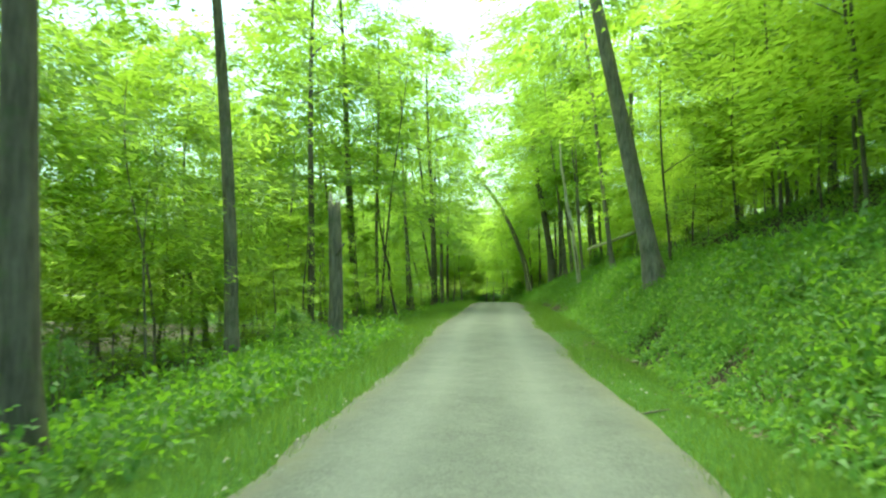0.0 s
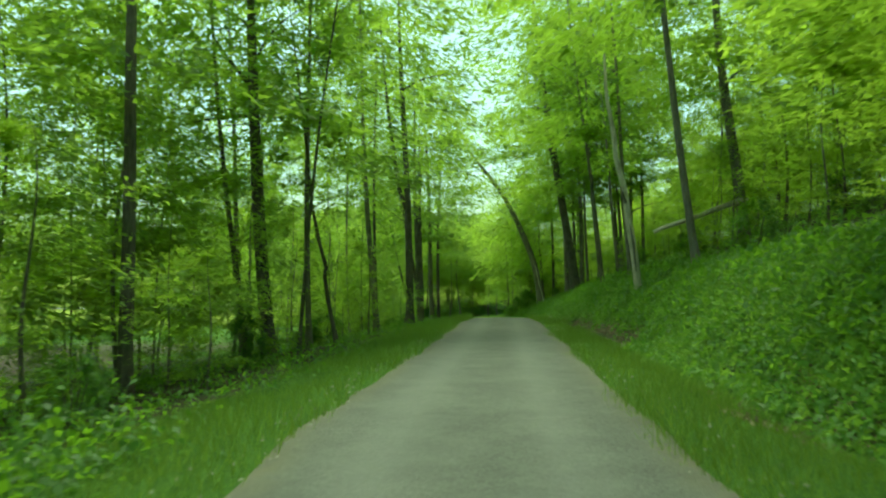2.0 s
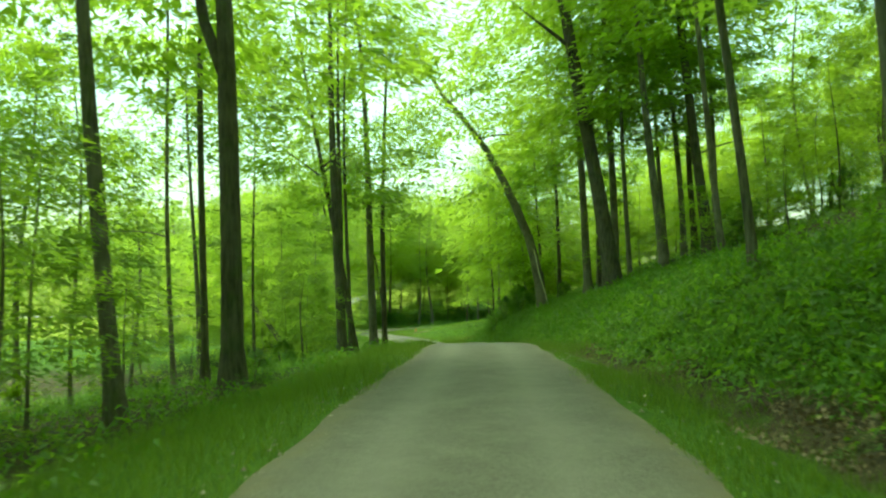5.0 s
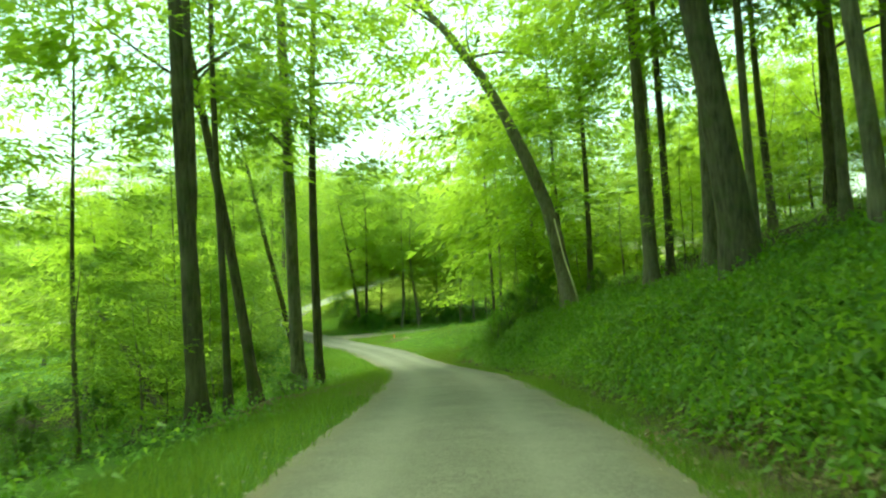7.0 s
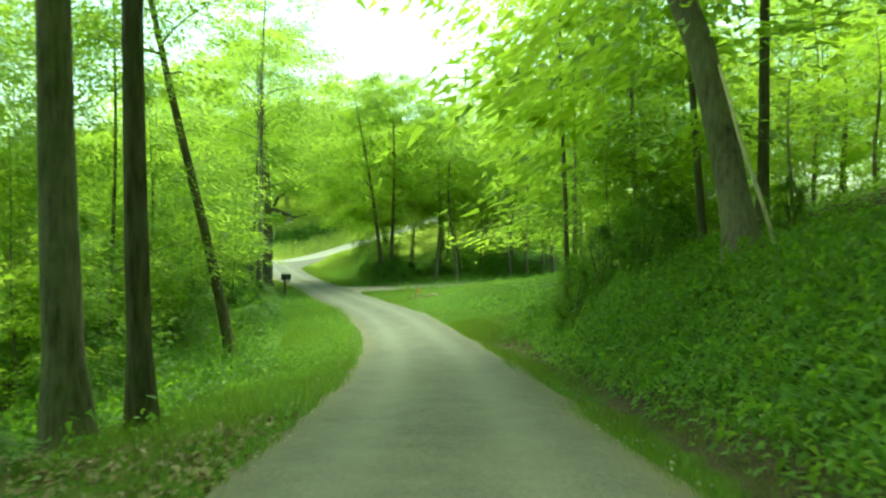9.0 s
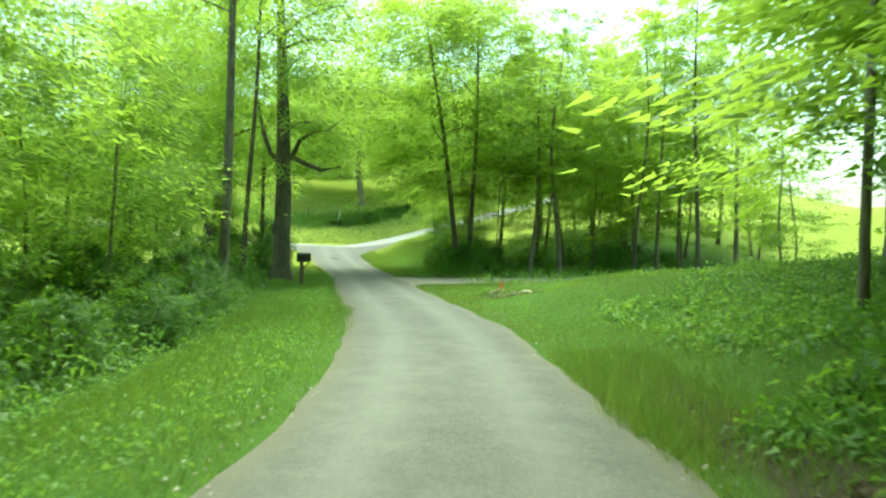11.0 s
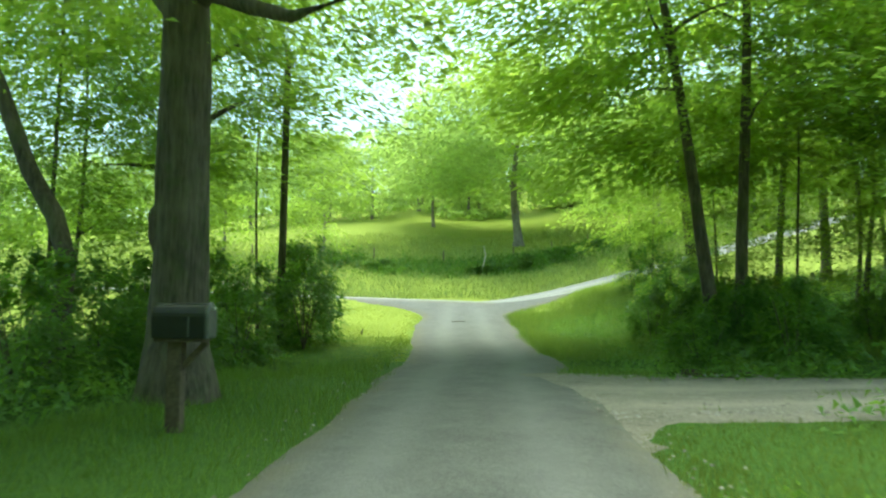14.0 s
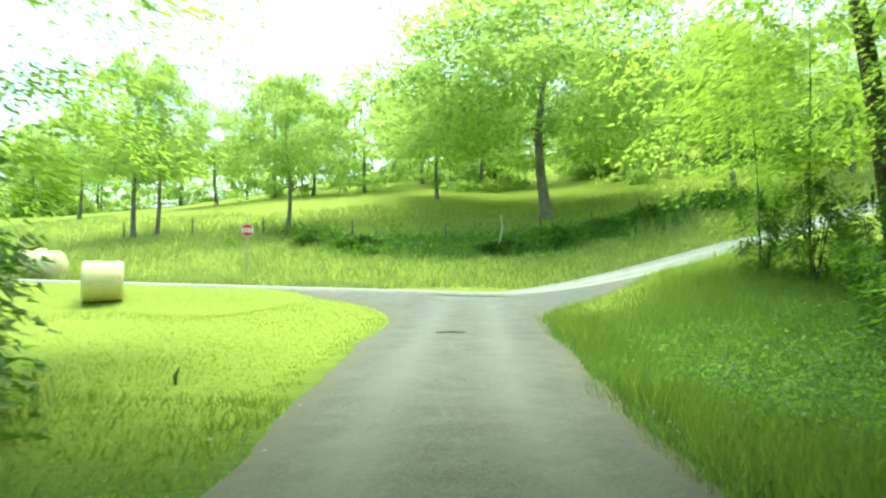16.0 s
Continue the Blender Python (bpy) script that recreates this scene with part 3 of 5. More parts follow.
TREES_BEND = [
    (12.05, 79.5, 0.86, 24, "tall", (-0.13, 0), BARK_DARK),
    (18.3, 91.0, 0.36, 20, "tall", (-0.02, 0), BARK),
    (16.8, 83.5, 0.36, 20, "tall", (-0.06, 0), BARK),
    (19.0, 84.5, 0.34, 20, "tall", (-0.04, 0), BARK),
    (16.6, 79.6, 0.56, 22, "tall", (-0.06, 0), BARK_DARK),
    (13.5, 82.0, 0.30, 19, "tall", (-0.01, 0), BARK),
    (13.6, 85.5, 0.52, 21, "tall", (0.0, 0), BARK),
    (13.8, 89.9, 0.34, 19, "tall", (0.005, 0), BARK_DARK),
    (13.0, 89.5, 0.58, 21, "tall", (-0.057, 0), BARK),
    (-0.66, 82.7, 0.24, 19, "thin", (0.0, 0), BARK_DARK),
    (-0.73, 86.35, 0.42, 20, "thin", (-0.16, 0), BARK_DARK),
    (0.05, 89.75, 0.58, 22, "thin", (-0.044, 0), BARK),
    (0.6, 90.75, 0.40, 21, "thin", (0.016, 0), BARK_DARK),
]
TREES_THICKET = [
    (-6.3, 86.2, 0.22, 14, "thin", (0.0, 0), BARK_DARK),
    (-8.5, 83.4, 0.30, 18, "thin", (-0.03, 0), BARK),
    (-2.2, 103.3, 0.40, 18, "high", (-0.21, 0), BARK_DARK),
    (-6.4, 119.9, 0.38, 19, "high", (0.035, 0), BARK),
    (-8.8, 126.6, 0.27, 17, "high", (0.027, 0), BARK_DARK),
    (-16.7, 140.2, 1.05, 19, "over", (0.0, 0), BARK_DARK),
    (-2.4, 144.0, 0.42, 18, "over", (-0.158, 0), BARK_DARK),
    (-1.94, 145.1, 0.40, 18, "over", (0.009, 0), BARK_DARK),
    (-4.2, 161.0, 0.70, 17, "near", (-0.137, 0), BARK_DARK),
    (1.7, 166.0, 0.56, 17, "edge", (0.0, 0), BARK),
    (9.2, 166.5, 0.42, 16, "edge", (-0.10, 0), BARK),
    (9.4, 155.8, 0.36, 17, "edge", (-0.10, 0), BARK),
]
TREES_JUNCTION = [
    (10.2, 60.5, 0.24, 20, "tall", (-0.10, 0), BARK),
    (13.2, 69.5, 0.26, 21, "tall", (-0.10, 0), BARK),
    (12.6, 103.6, 0.3, 17, "edge", (-0.05, 0), BARK_DARK),
    (12.0, 109.6, 0.28, 16, "edge", (-0.04, 0), BARK),
    (13.4, 115.0, 0.26, 15, "edge", (-0.03, 0), BARK),
    (13.2, 100.5, 0.34, 21, "tall", (-0.03, 0), BARK_DARK),
    (15.4, 97.0, 0.40, 22, "tall", (-0.02, 0), BARK),
    (13.8, 121.5, 0.40, 19, "over", (-0.03, 0), BARK),
    (-18.6, 146.0, 0.13, 14, "near", (0.0, 0), BARK_DARK),
    (-19.6, 142.0, 0.13, 16, "near", (0.02, 0), BARK_DARK),
    (-6.3, 161.2, 0.07, 9.5, "young", (0.0, 0), BARK_DARK),
    (-7.6, 162.6, 0.06, 7.5, "young", (-0.03, 0), BARK_DARK),
    (-0.4, 147.6, 0.12, 10, "near", (0.0, 0), BARK_DARK),
    (-2.8, 150.6, 0.11, 9, "near", (-0.03, 0), BARK_DARK),
    (2.2, 149.6, 0.14, 11, "near", (0.02, 0), BARK_DARK),
    (6.0, 150.5, 0.13, 11, "near", (0.0, 0), BARK_DARK),
    (12.5, 147.0, 0.34, 20, "tall", (-0.03, 0), BARK_DARK),
    (10.4, 151.0, 0.30, 19, "edge", (0.0, 0), BARK),
    (15.6, 151.0, 0.36, 20, "tall", (0.0, 0), BARK),
    (9.8, 112.5, 0.24, 15, "edge", (-0.02, 0), BARK),
    (8.8, 107.2, 0.22, 14, "edge", (-0.02, 0), BARK_DARK),
]
NAMED = TREES_FIRST + TREES_BEND + TREES_THICKET + TREES_JUNCTION
TREE_LABEL = {BARK_DARK: "dark-barked forest tree with layered green leaves beside the lane", BARK: "grey-brown forest tree with layered green leaves beside the lane", BARK_PALE: "pale grey leaning tree on the grassy bank"}
for x, y, dia, ht, kind, lean, bark in NAMED:
    over = 1.3 if 30 < y < 84 and (dia > 0.29 or abs(lean[0]) > 0.09) else 1.5 if (x, y) in ((-2.4, 144.0), (-1.94, 145.1), (-16.7, 140.2)) else 1.35 if kind == "over" or (x, y) == (-4.2, 161.0) else 1.0
    ht *= 1.15 if y < 102 and kind in ("thin", "tall") else 1.0
    tree(x, y, dia, ht, kind, lean, 0.4, bark, group=G_WOOD, low=9.0 if kind in ("thin", "tall", "high") else 5.0, wide=over, label=TREE_LABEL[bark])
# trees with two stems and the crooked one on the falling side of the lane
tree(-0.72, 60.4, 0.54, 22, "thin", (-0.03, 0), 0.3, BARK_DARK, "dark forest tree forking into two stems", 5, 8.0, group=G_WOOD, wide=1.4, fork=(6.6, 1.1, math.pi))
tree(-0.83, 80.6, 0.55, 22, "thin", (-0.022, 0), 0.3, BARK_DARK, "dark forest tree with a slender second stem", 6, 6.0, group=G_WOOD, wide=1.4, fork=(4.0, 0.42, 0.0))
tree(-3.0, 48.2, 0.20, 15, "thin", (-0.16, 0), 0.3, BARK_DARK, "thin crooked dark tree beside the lane", 4, 5.0, group=G_WOOD,
     line=[(0, 0, 0), (-0.18, 0.05, 0.9), (-0.42, 0.1, 2.0), (-0.55, 0.1, 2.9), (-0.50, 0.1, 3.3), (-0.75, 0.1, 4.2), (-1.1, 0.2, 5.8), (-1.3, 0.2, 8.0), (-1.7, 0.3, 11.0), (-2.2, 0.4, 15.0)])

# the big leaning tree over the lane, and the tree by the mailbox
tree(11.35, 96.5, 0.85, 17, "edge", (-0.34, 0.14), 0.4, BARK, "thick tree leaning far out over the lane", 8, 7.0,
     line=[(0, 0, 0), (-0.1, 0.2, 0.8), (-0.2, 0.4, 1.8), (-0.45, 0.8, 3.6), (-0.8, 1.0, 5.2), (-1.6, 1.2, 7.4), (-2.5, 1.5, 9.6), (-3.6, 2.0, 11.8), (-5.0, 2.6, 14.0), (-6.8, 3.3, 16.4), (-8.2, 3.9, 19.0), (-9.2, 4.4, 22.0)], wide=1.4)
tree(-9.27, 131.88, 0.96, 19, "over", (-0.02, 0.0), 0.4, BARK_DARK, "stout burled roadside tree beside the mailbox", 6, 7.0)

tree(-14.2, 133.8, 0.46, 17, "high", (-0.22, -0.05), 0.4, BARK_DARK, "dark crooked tree bending away from the lane", 6, 7.5, group=G_WOOD,
     line=[(0, 0, 0), (0.12, 0.04, 1.0), (0.2, 0.07, 2.3), (-0.1, 0, 3.2), (-0.6, -0.2, 4.1), (-1.2, -0.4, 5.6), (-1.95, -0.65, 7.4), (-2.75, -0.9, 9.7), (-3.5, -1.2, 12.0), (-4.2, -1.4, 15.0)])

# woods further from the lane
FILL = random.Random(11)
placed = [(n[0], n[1]) for n in NAMED] + [(-0.72, 60.4), (-0.83, 80.6), (-3.0, 48.2), (-14.2, 133.8), (11.35, 96.5), (-9.27, 131.88)]


def fill(count, s_lo, s_hi, d_lo, d_hi, kinds, gap, dia, hts, label, group, name="tree", limbs=(1, 3)):
    made = tries = 0
    while made < count and tries < count * 40:
        tries += 1
        s, d = FILL.uniform(s_lo, s_hi), FILL.uniform(d_lo, d_hi)
        i = min(int(np.searchsorted(LS, s)), len(LINE) - 1)
        x, y = LINE[i, 0] + LD[i, 1] * d, LINE[i, 1] - LD[i, 0] * d
        if any((x - a) ** 2 + (y - b) ** 2 < gap * gap for a, b in placed):
            continue
        ss, dd, _ = road_sd(x, y)
        u, v = drive_uv(x, y)
        fa, fb = to_ab(x, y)
        if fa > 2 and fb > 0 and fb < 0.58 * fa + 4.5:
            continue
        if abs(dd[0]) < min(abs(d_lo), abs(d_hi)) - 0.4 or (abs(v) < 3.2 and 0 < u < 40):
            continue
        placed.append((x, y))
        tree(x, y, FILL.uniform(*dia), FILL.uniform(*hts), FILL.choice(kinds), (FILL.gauss(0, 0.03), FILL.gauss(0, 0.03)), FILL.uniform(0.6, 1.8), FILL.choice((BARK, BARK_DARK)), label, FILL.randint(*limbs), 3.5 if name == "tree" else 1.5 if name == "sapling" else 2.5, group=group, name=name, category={"tree": "tree", "sapling": "sapling", "understorey_tree": "young tree"}[name])
        made += 1


W1, W2 = "trees in the wood", "saplings in the wood"
fill(20, -8, 98, -24, -9.5, ["thin"], 2.8, (0.16, 0.36), (15, 23), "slender forest tree in the shaded wood", W1)
fill(17, -12, 112, -42, -14, ["edge"], 2.8, (0.12, 0.30), (8, 15), "leafy understorey tree in the wood", W1, "understorey_tree")
fill(24, -4, 118, 13, 32, ["tall", "tall", "edge"], 2.8, (0.18, 0.42), (15, 23), "slender forest tree on the wooded slope", W1)
fill(25, -4, 122, 13, 38, ["edge"], 2.6, (0.12, 0.3), (7, 14), "leafy understorey tree on the wooded slope", W1, "understorey_tree")
fill(12, 98, 119, 9, 22, ["edge", "young"], 2.4, (0.10, 0.22), (6, 13), "leafy understorey tree above the lawn", W1, "understorey_tree")
fill(4, 34, 46, 9.2, 12, ["young"], 1.6, (0.06, 0.12), (5, 8), "young leafy sapling on the wooded slope", W2, "sapling", (0, 0))
fill(15, 8, 62, 10, 18, ["edge"], 2.6, (0.12, 0.24), (10, 16), "leafy understorey tree on the wooded slope", W1, "understorey_tree")
fill(7, 18, 42, -24, -9.5, ["edge"], 2.4, (0.12, 0.26), (9, 16), "leafy understorey tree in the wood", W1, "understorey_tree")
fill(5, 14, 40, -17, -10, ["edge"], 2.4, (0.12, 0.24), (9, 15), "leafy understorey tree in the wood", W1, "understorey_tree")
fill(20, -2, 96, -13, -6, ["young"], 1.9, (0.06, 0.12), (3, 6), "young leafy sapling in the undergrowth", W2, "sapling", (0, 0))
fill(34, 2, 114, 9, 20, ["young"], 1.9, (0.06, 0.12), (3, 7), "young leafy sapling on the wooded slope", W2, "sapling", (0, 0))
fill(10, 104, 142, -24, -10, ["edge", "young", "young"], 2.6, (0.12, 0.3), (7, 14), "leafy tree in the thicket beside the lane", W1, "understorey_tree")
fill(13, 137, 164, 7, 34, ["edge", "edge", "young"], 2.6, (0.14, 0.32), (9, 17), "leafy tree in the grove behind the driveway", W1, "understorey_tree")
fill(8, 138, 156, 8, 24, ["thin"], 2.0, (0.2, 0.36), (15, 19), "dark-barked tree in the grove behind the driveway", W1)
fill(8, 112, 128, 20, 36, ["edge", "tall"], 2.8, (0.2, 0.4), (13, 19), "leafy forest tree beyond the lawn", W1)
fill(20, 40, 100, 19, 40, ["edge"], 2.4, (0.12, 0.3), (6, 13), "leafy understorey tree on the wooded slope", W1, "understorey_tree")
fill(22, 60, 122, 13, 27, ["young", "edge"], 2.2, (0.08, 0.2), (5, 10), "leafy young tree on the wooded slope", W1)
fill(11, 62, 94, 17, 36, ["edge"], 2.6, (0.12, 0.3), (8, 15), "leafy understorey tree on the wooded slope", W1, "understorey_tree")
fill(4, 97, 109, -16, -8.5, ["near"], 2.2, (0.10, 0.2), (11, 15), "leafy understorey tree in the wood", W1, "understorey_tree")
fill(7, 107, 122, -14, -8, ["young"], 1.8, (0.06, 0.12), (5, 9), "young leafy sapling in the thicket", W2, "sapling", (0, 0))
fill(7, 90, 113, -14, -8, ["young"], 1.8, (0.06, 0.12), (4, 8), "young leafy sapling in the thicket", W2, "sapling", (0, 0))
fill(3, 100, 109, 7.2, 11, ["young"], 1.5, (0.06, 0.12), (4, 7), "young leafy sapling where the bank ends", W2, "sapling", (0, 0))
fill(6, 8, 78, -34, -15, ["edge"], 2.6, (0.12, 0.26), (9, 15), "leafy understorey tree in the wood", W1, "understorey_tree")
fill(9, 26, 66, -17, -7, ["young"], 1.8, (0.06, 0.12), (4, 7), "young leafy sapling in the undergrowth", W2, "sapling", (0, 0))
for x, y, dia, ht, kind in [(-5.3, 112.6, 0.06, 5.0, "young"), (-6.6, 114.6, 0.08, 6.5, "young"), (-7.9, 116.4, 0.08, 6.0, "young"), (-8.3, 119.2, 0.07, 5.0, "young"), (-9.6, 121.6, 0.08, 6.2, "young"), (-9.4, 124.4, 0.07, 5.2, "young"),
                            (-11.0, 118.6, 0.14, 11.0, "near"), (-12.6, 124.0, 0.14, 10.0, "near"), (-9.0, 112.6, 0.12, 11.0, "near")]:
    tree(x, y, dia, ht, kind, (0.02, 0.0), 0.6, BARK_DARK, "young leafy tree crowding the thicket beside the lane", 2, 2.0, group=W2, name="sapling", category="sapling")
for x, y, dia, ht in [(9.6, 16.6, 0.13, 10.0), (11.6, 20.6, 0.16, 12.5), (10.4, 12.6, 0.12, 9.5), (9.4, 30.4, 0.14, 11.0), (12.6, 27.4, 0.16, 12.0)]:
    tree(x, y, dia, ht, "edge", (-0.03, 0.0), 0.6, BARK_DARK, "leafy understorey tree on the wooded slope", 3, 3.0, group=W1, name="understorey_tree", category="young tree", wide=1.1)
for x, y, dia, ht in [(-18.2, 136.8, 0.16, 13.0), (-20.6, 139.4, 0.16, 14.0)]:
    tree(x, y, dia, ht, "near", (0.03, 0.0), 0.6, BARK_DARK, "leafy understorey tree behind the mailbox tree", 3, 3.0, group=W1, name="understorey_tree", category="young tree", wide=1.15)

fill(3, 42, 64, -17, -10, ["edge"], 2.2, (0.10, 0.2), (9, 14), "leafy understorey tree in the wood", W1, "understorey_tree")

# hillside and field trees
HILL = "trees on the grassy hillside"
for x, y, dia, ht, wide, lean, label in [
        (-22.7, 191.2, 0.95, 19, 2.0, (0.0, 0.0), "great broad field tree on the grassy hillside"), (-34.8, 198.3, 0.42, 11, 1.05, (-0.05, 0), "leaning field tree above the hedge bank"),
        (-38.0, 180.7, 0.34, 12, 1.0, (0.0, 0), "young field tree near the red sign"), (-47.4, 176.0, 0.42, 14, 0.8, (0.02, 0), "slim field tree with twin stems"), (-46.2, 176.9, 0.34, 13, 0.55, (0.05, 0), "slim field tree with twin stems"),
        (-10.0, 196.0, 0.5, 14, 1.1, (0, 0), "broad field tree on the grassy hillside"), (-2.0, 203.0, 0.5, 14, 1.1, (0, 0), "broad field tree on the grassy hillside"), (-44.0, 214.0, 0.5, 15, 1.1, (0, 0), "broad field tree on the grassy hillside"),
        (-30.0, 214.0, 0.5, 16, 1.1, (0, 0), "broad field tree on the grassy hillside")]:
    tree(x, y, dia, ht, "great" if dia > 0.9 else "field", lean, 1.0, BARK_PALE, label, 7, 2.6, wide=wide, group=HILL)
far_rng = random.Random(5)
for x, y, ht, wide in [(-52, 204, 12, 0.9), (-58, 196, 11, 0.9), (-40, 222, 14, 1.0), (-62, 214, 13, 1.0), (-24, 226, 15, 1.1), (-48, 232, 14, 1.1), (-12, 218, 15, 1.1), (-70, 190, 12, 0.9)]:
    tree(x, y, 0.4, ht, "field", (0, 0), 1.0, BARK, "rounded field tree further up the hill", 2, 3.0, wide=wide, group=HILL)
wood_v, wood_f, bole_v, bole_f = [], [], [], []
for i in range(110):
    if i < 70:
        a, b = far_rng.uniform(74, 125), far_rng.uniform(-110, 70)
    elif i < 84:
        a, b = far_rng.uniform(52, 100), far_rng.uniform(12, 75)
    else:
        a, b = far_rng.uniform(-120, 70), far_rng.uniform(-150, -85)
    x, y = from_ab(a, b)
    ht, wide, z0 = far_rng.uniform(9, 15), far_rng.uniform(0.8, 1.2), gz(x, y)
    me = CROWNS["far"][i % 3]
    co = np.empty(len(me.vertices) * 3, np.float32)
    me.vertices.foreach_get("co", co)
    turn_ = far_rng.uniform(0, 6.28)
    co = co.reshape(-1, 3) @ np.array([[math.cos(turn_), math.sin(turn_), 0], [-math.sin(turn_), math.cos(turn_), 0], [0, 0, 1]])
    wood_v.append(co * np.array([wide, wide, ht / 12.5]) + np.array([x, y, z0]))
    v, f = tube(np.stack([np.full(5, x), np.full(5, y), z0 - 0.2 + np.linspace(0, 0.7 * ht, 5)], 1), np.linspace(0.22, 0.06, 5), 6)
    bole_f.append(f + sum(len(q) for q in bole_v))
    bole_v.append(v)
wood_v = np.concatenate(wood_v)
far_wood = mesh_np("far_wood", wood_v, np.arange(len(wood_v)).reshape(-1, 3), LEAF_FIELD)
tagged(new("far_wood", far_wood), "distant leafy wood around the fields", "woodland", kind="stuff")
tagged(new("far_wood_trunks", mesh_np("far_wood_trunks", np.concatenate(bole_v), np.concatenate(bole_f), BARK, True)), "grey trunks of the distant wood", "woodland", kind="stuff")


# heavy limbs of the tree by the mailbox
mtree = [o for o in scene.objects if o.get("label", "").startswith("stout burled")][0]
for line, rad in (([(0, 0, 5.9), (0.5, -0.1, 6.1), (1.3, -0.2, 5.75), (2.0, -0.2, 5.5), (2.9, -0.1, 5.7)], [0.17, 0.14, 0.12, 0.09, 0.05]),
                  ([(0.4, 0, 6.1), (0.9, -0.3, 6.9), (1.6, -0.5, 7.25), (2.4, -0.6, 7.35), (3.2, -0.7, 7.9)], [0.12, 0.10, 0.07, 0.045, 0.02]),
                  ([(0, 0, 5.6), (-0.7, 0.1, 6.3), (-1.2, 0.2, 7.4), (-1.5, 0.2, 9.0)], [0.15, 0.12, 0.09, 0.05])):
    v, f = tube(np.array(line, float), rad, 9, 0.05)
    part("branch", mesh_np("branch", v, f, BARK_DARK, True), mtree)
bm = bmesh.new()
bmesh.ops.create_icosphere(bm, subdivisions=3, radius=1)
for v in bm.verts:
    v.co *= 1 + 0.18 * noise.noise(v.co * 2.1)
bmesh.ops.transform(bm, matrix=Matrix.Translation((-0.22, -0.10, 2.7)) @ Matrix.Diagonal((0.22, 0.24, 0.5, 1)), verts=bm.verts)
part("burl", bm_mesh("burl", bm, BARK_DARK, True), mtree)


# ---- undergrowth, as uncountable stuff ----
def spots(n, s_lo, s_hi, d_lo, d_hi, power=1.0):
    s = RNG.uniform(s_lo, s_hi, n)
    d = d_lo + (d_hi - d_lo) * RNG.uniform(0, 1, n) ** power
    x0, y0, dx, dy = (np.interp(s, LS, q) for q in (LINE[:, 0], LINE[:, 1], LD[:, 0], LD[:, 1]))
    return x0 + dy * d, y0 - dx * d


def bank_spots(n, s_lo, s_hi, off, d_hi, power=1.0):
    """Places on the bank, from off metres beyond the ditch to d_hi."""
    s = RNG.uniform(s_lo, s_hi, n)
    lo = ditch_at(s) + off
    d = lo + (d_hi - lo) * RNG.uniform(0, 1, n) ** power
    x0, y0, dx, dy = (np.interp(s, LS, q) for q in (LINE[:, 0], LINE[:, 1], LD[:, 0], LD[:, 1]))
    return x0 + dy * d, y0 - dx * d


def clear_of_roads(x, y, margin=1.66):
    s, d, _ = road_sd(x, y)
    a, b = to_ab(x, y)
    c = a - cross_a(b)
    u, v = drive_uv(x, y)
    half = np.interp(s, LS, flare) - 1.72 + margin - 0.05 + 0.14 * rough(x, y, 0.9) + 0.10 * rough(x, y, 3.1)
    half = half + np.where(d > 0, 0.2, 0.06)
    ok = (np.abs(d) > half) & (np.abs(c) > 2.8)
    return ok & ~((np.abs(v) < 1.8 + 1.3 * (1 - smooth(0.8, 5, u))) & (u > 1) & (u < 44))


def blades(name, x, y, tall, width, material, label, margin=1.66, thin=0.0):
    ok = clear_of_roads(x, y, margin) & (bare_at(x, y)[0] < 0.35)
    if thin:
        ok &= rough(x, y, 2.2) < thin
    x, y = x[ok], y[ok]
    n = len(x)
    z = ground_z(x, y) - 0.02
    h = RNG.uniform(*tall, n) * (0.75 + 0.35 * rough(x, y, 1.6))
    h = np.maximum(h, 0.05)
    az = RNG.uniform(0, 6.28, n)
    w = RNG.uniform(*width, n) / 2
    lean = RNG.uniform(0.1, 0.7, n) * h
    la = RNG.uniform(0, 6.28, n)
    p = np.stack([x, y, z], 1)
    side = np.stack([np.cos(az) * w, np.sin(az) * w, 0 * w], 1)
    tip = p + np.stack([np.cos(la) * lean, np.sin(la) * lean, h], 1)
    v = np.stack([p - side, p + side, tip], 1).reshape(-1, 3)
    return tagged(new(name, mesh_np(name, v, np.arange(3 * n).reshape(n, 3), material)), label, "grass", kind="stuff")


def weeds(name, x, y, per, spread, tall, size, material, label, category="undergrowth", margin=1.8, three=False):
    ok = clear_of_roads(x, y, margin)
    if material is WEED:
        ok &= bare_at(x, y)[0] < 0.3
    x, y = np.repeat(x[ok], per), np.repeat(y[ok], per)
    n = len(x)
    hh = np.repeat(RNG.uniform(*tall, n // per), per)
    dx, dy = RNG.normal(0, spread, n), RNG.normal(0, spread, n)
    x, y = x + dx, y + dy
    z = ground_z(x, y) + hh * RNG.beta(1.6, 1.3, n) * np.exp(-(dx * dx + dy * dy) / (3.5 * spread * spread)) + 0.01
    v, f = leaves(np.stack([x, y, z], 1), np.stack([dx, dy, -0.1 + 0 * x], 1) / spread + RNG.normal(0, 0.5, (n, 3)), size, 0.5, 0.6, three)
    return tagged(new(name, mesh_np(name, v, f, material)), label, category, kind="stuff")


def grove_spots(n):
    x, y = spots(n, 133, 164, 4.5, 24)
    a, b = to_ab(x, y)
    ok = ~((a > 2) & (b > 0) & (b < 0.58 * a + 3.5))
    return x[ok], y[ok]


blades("verge_grass", *spots(120000, -4, 139, -4.6, -1.6, 1.4), (0.10, 0.34), (0.007, 0.016), GRASS, "lush green grass along the lane's edge")
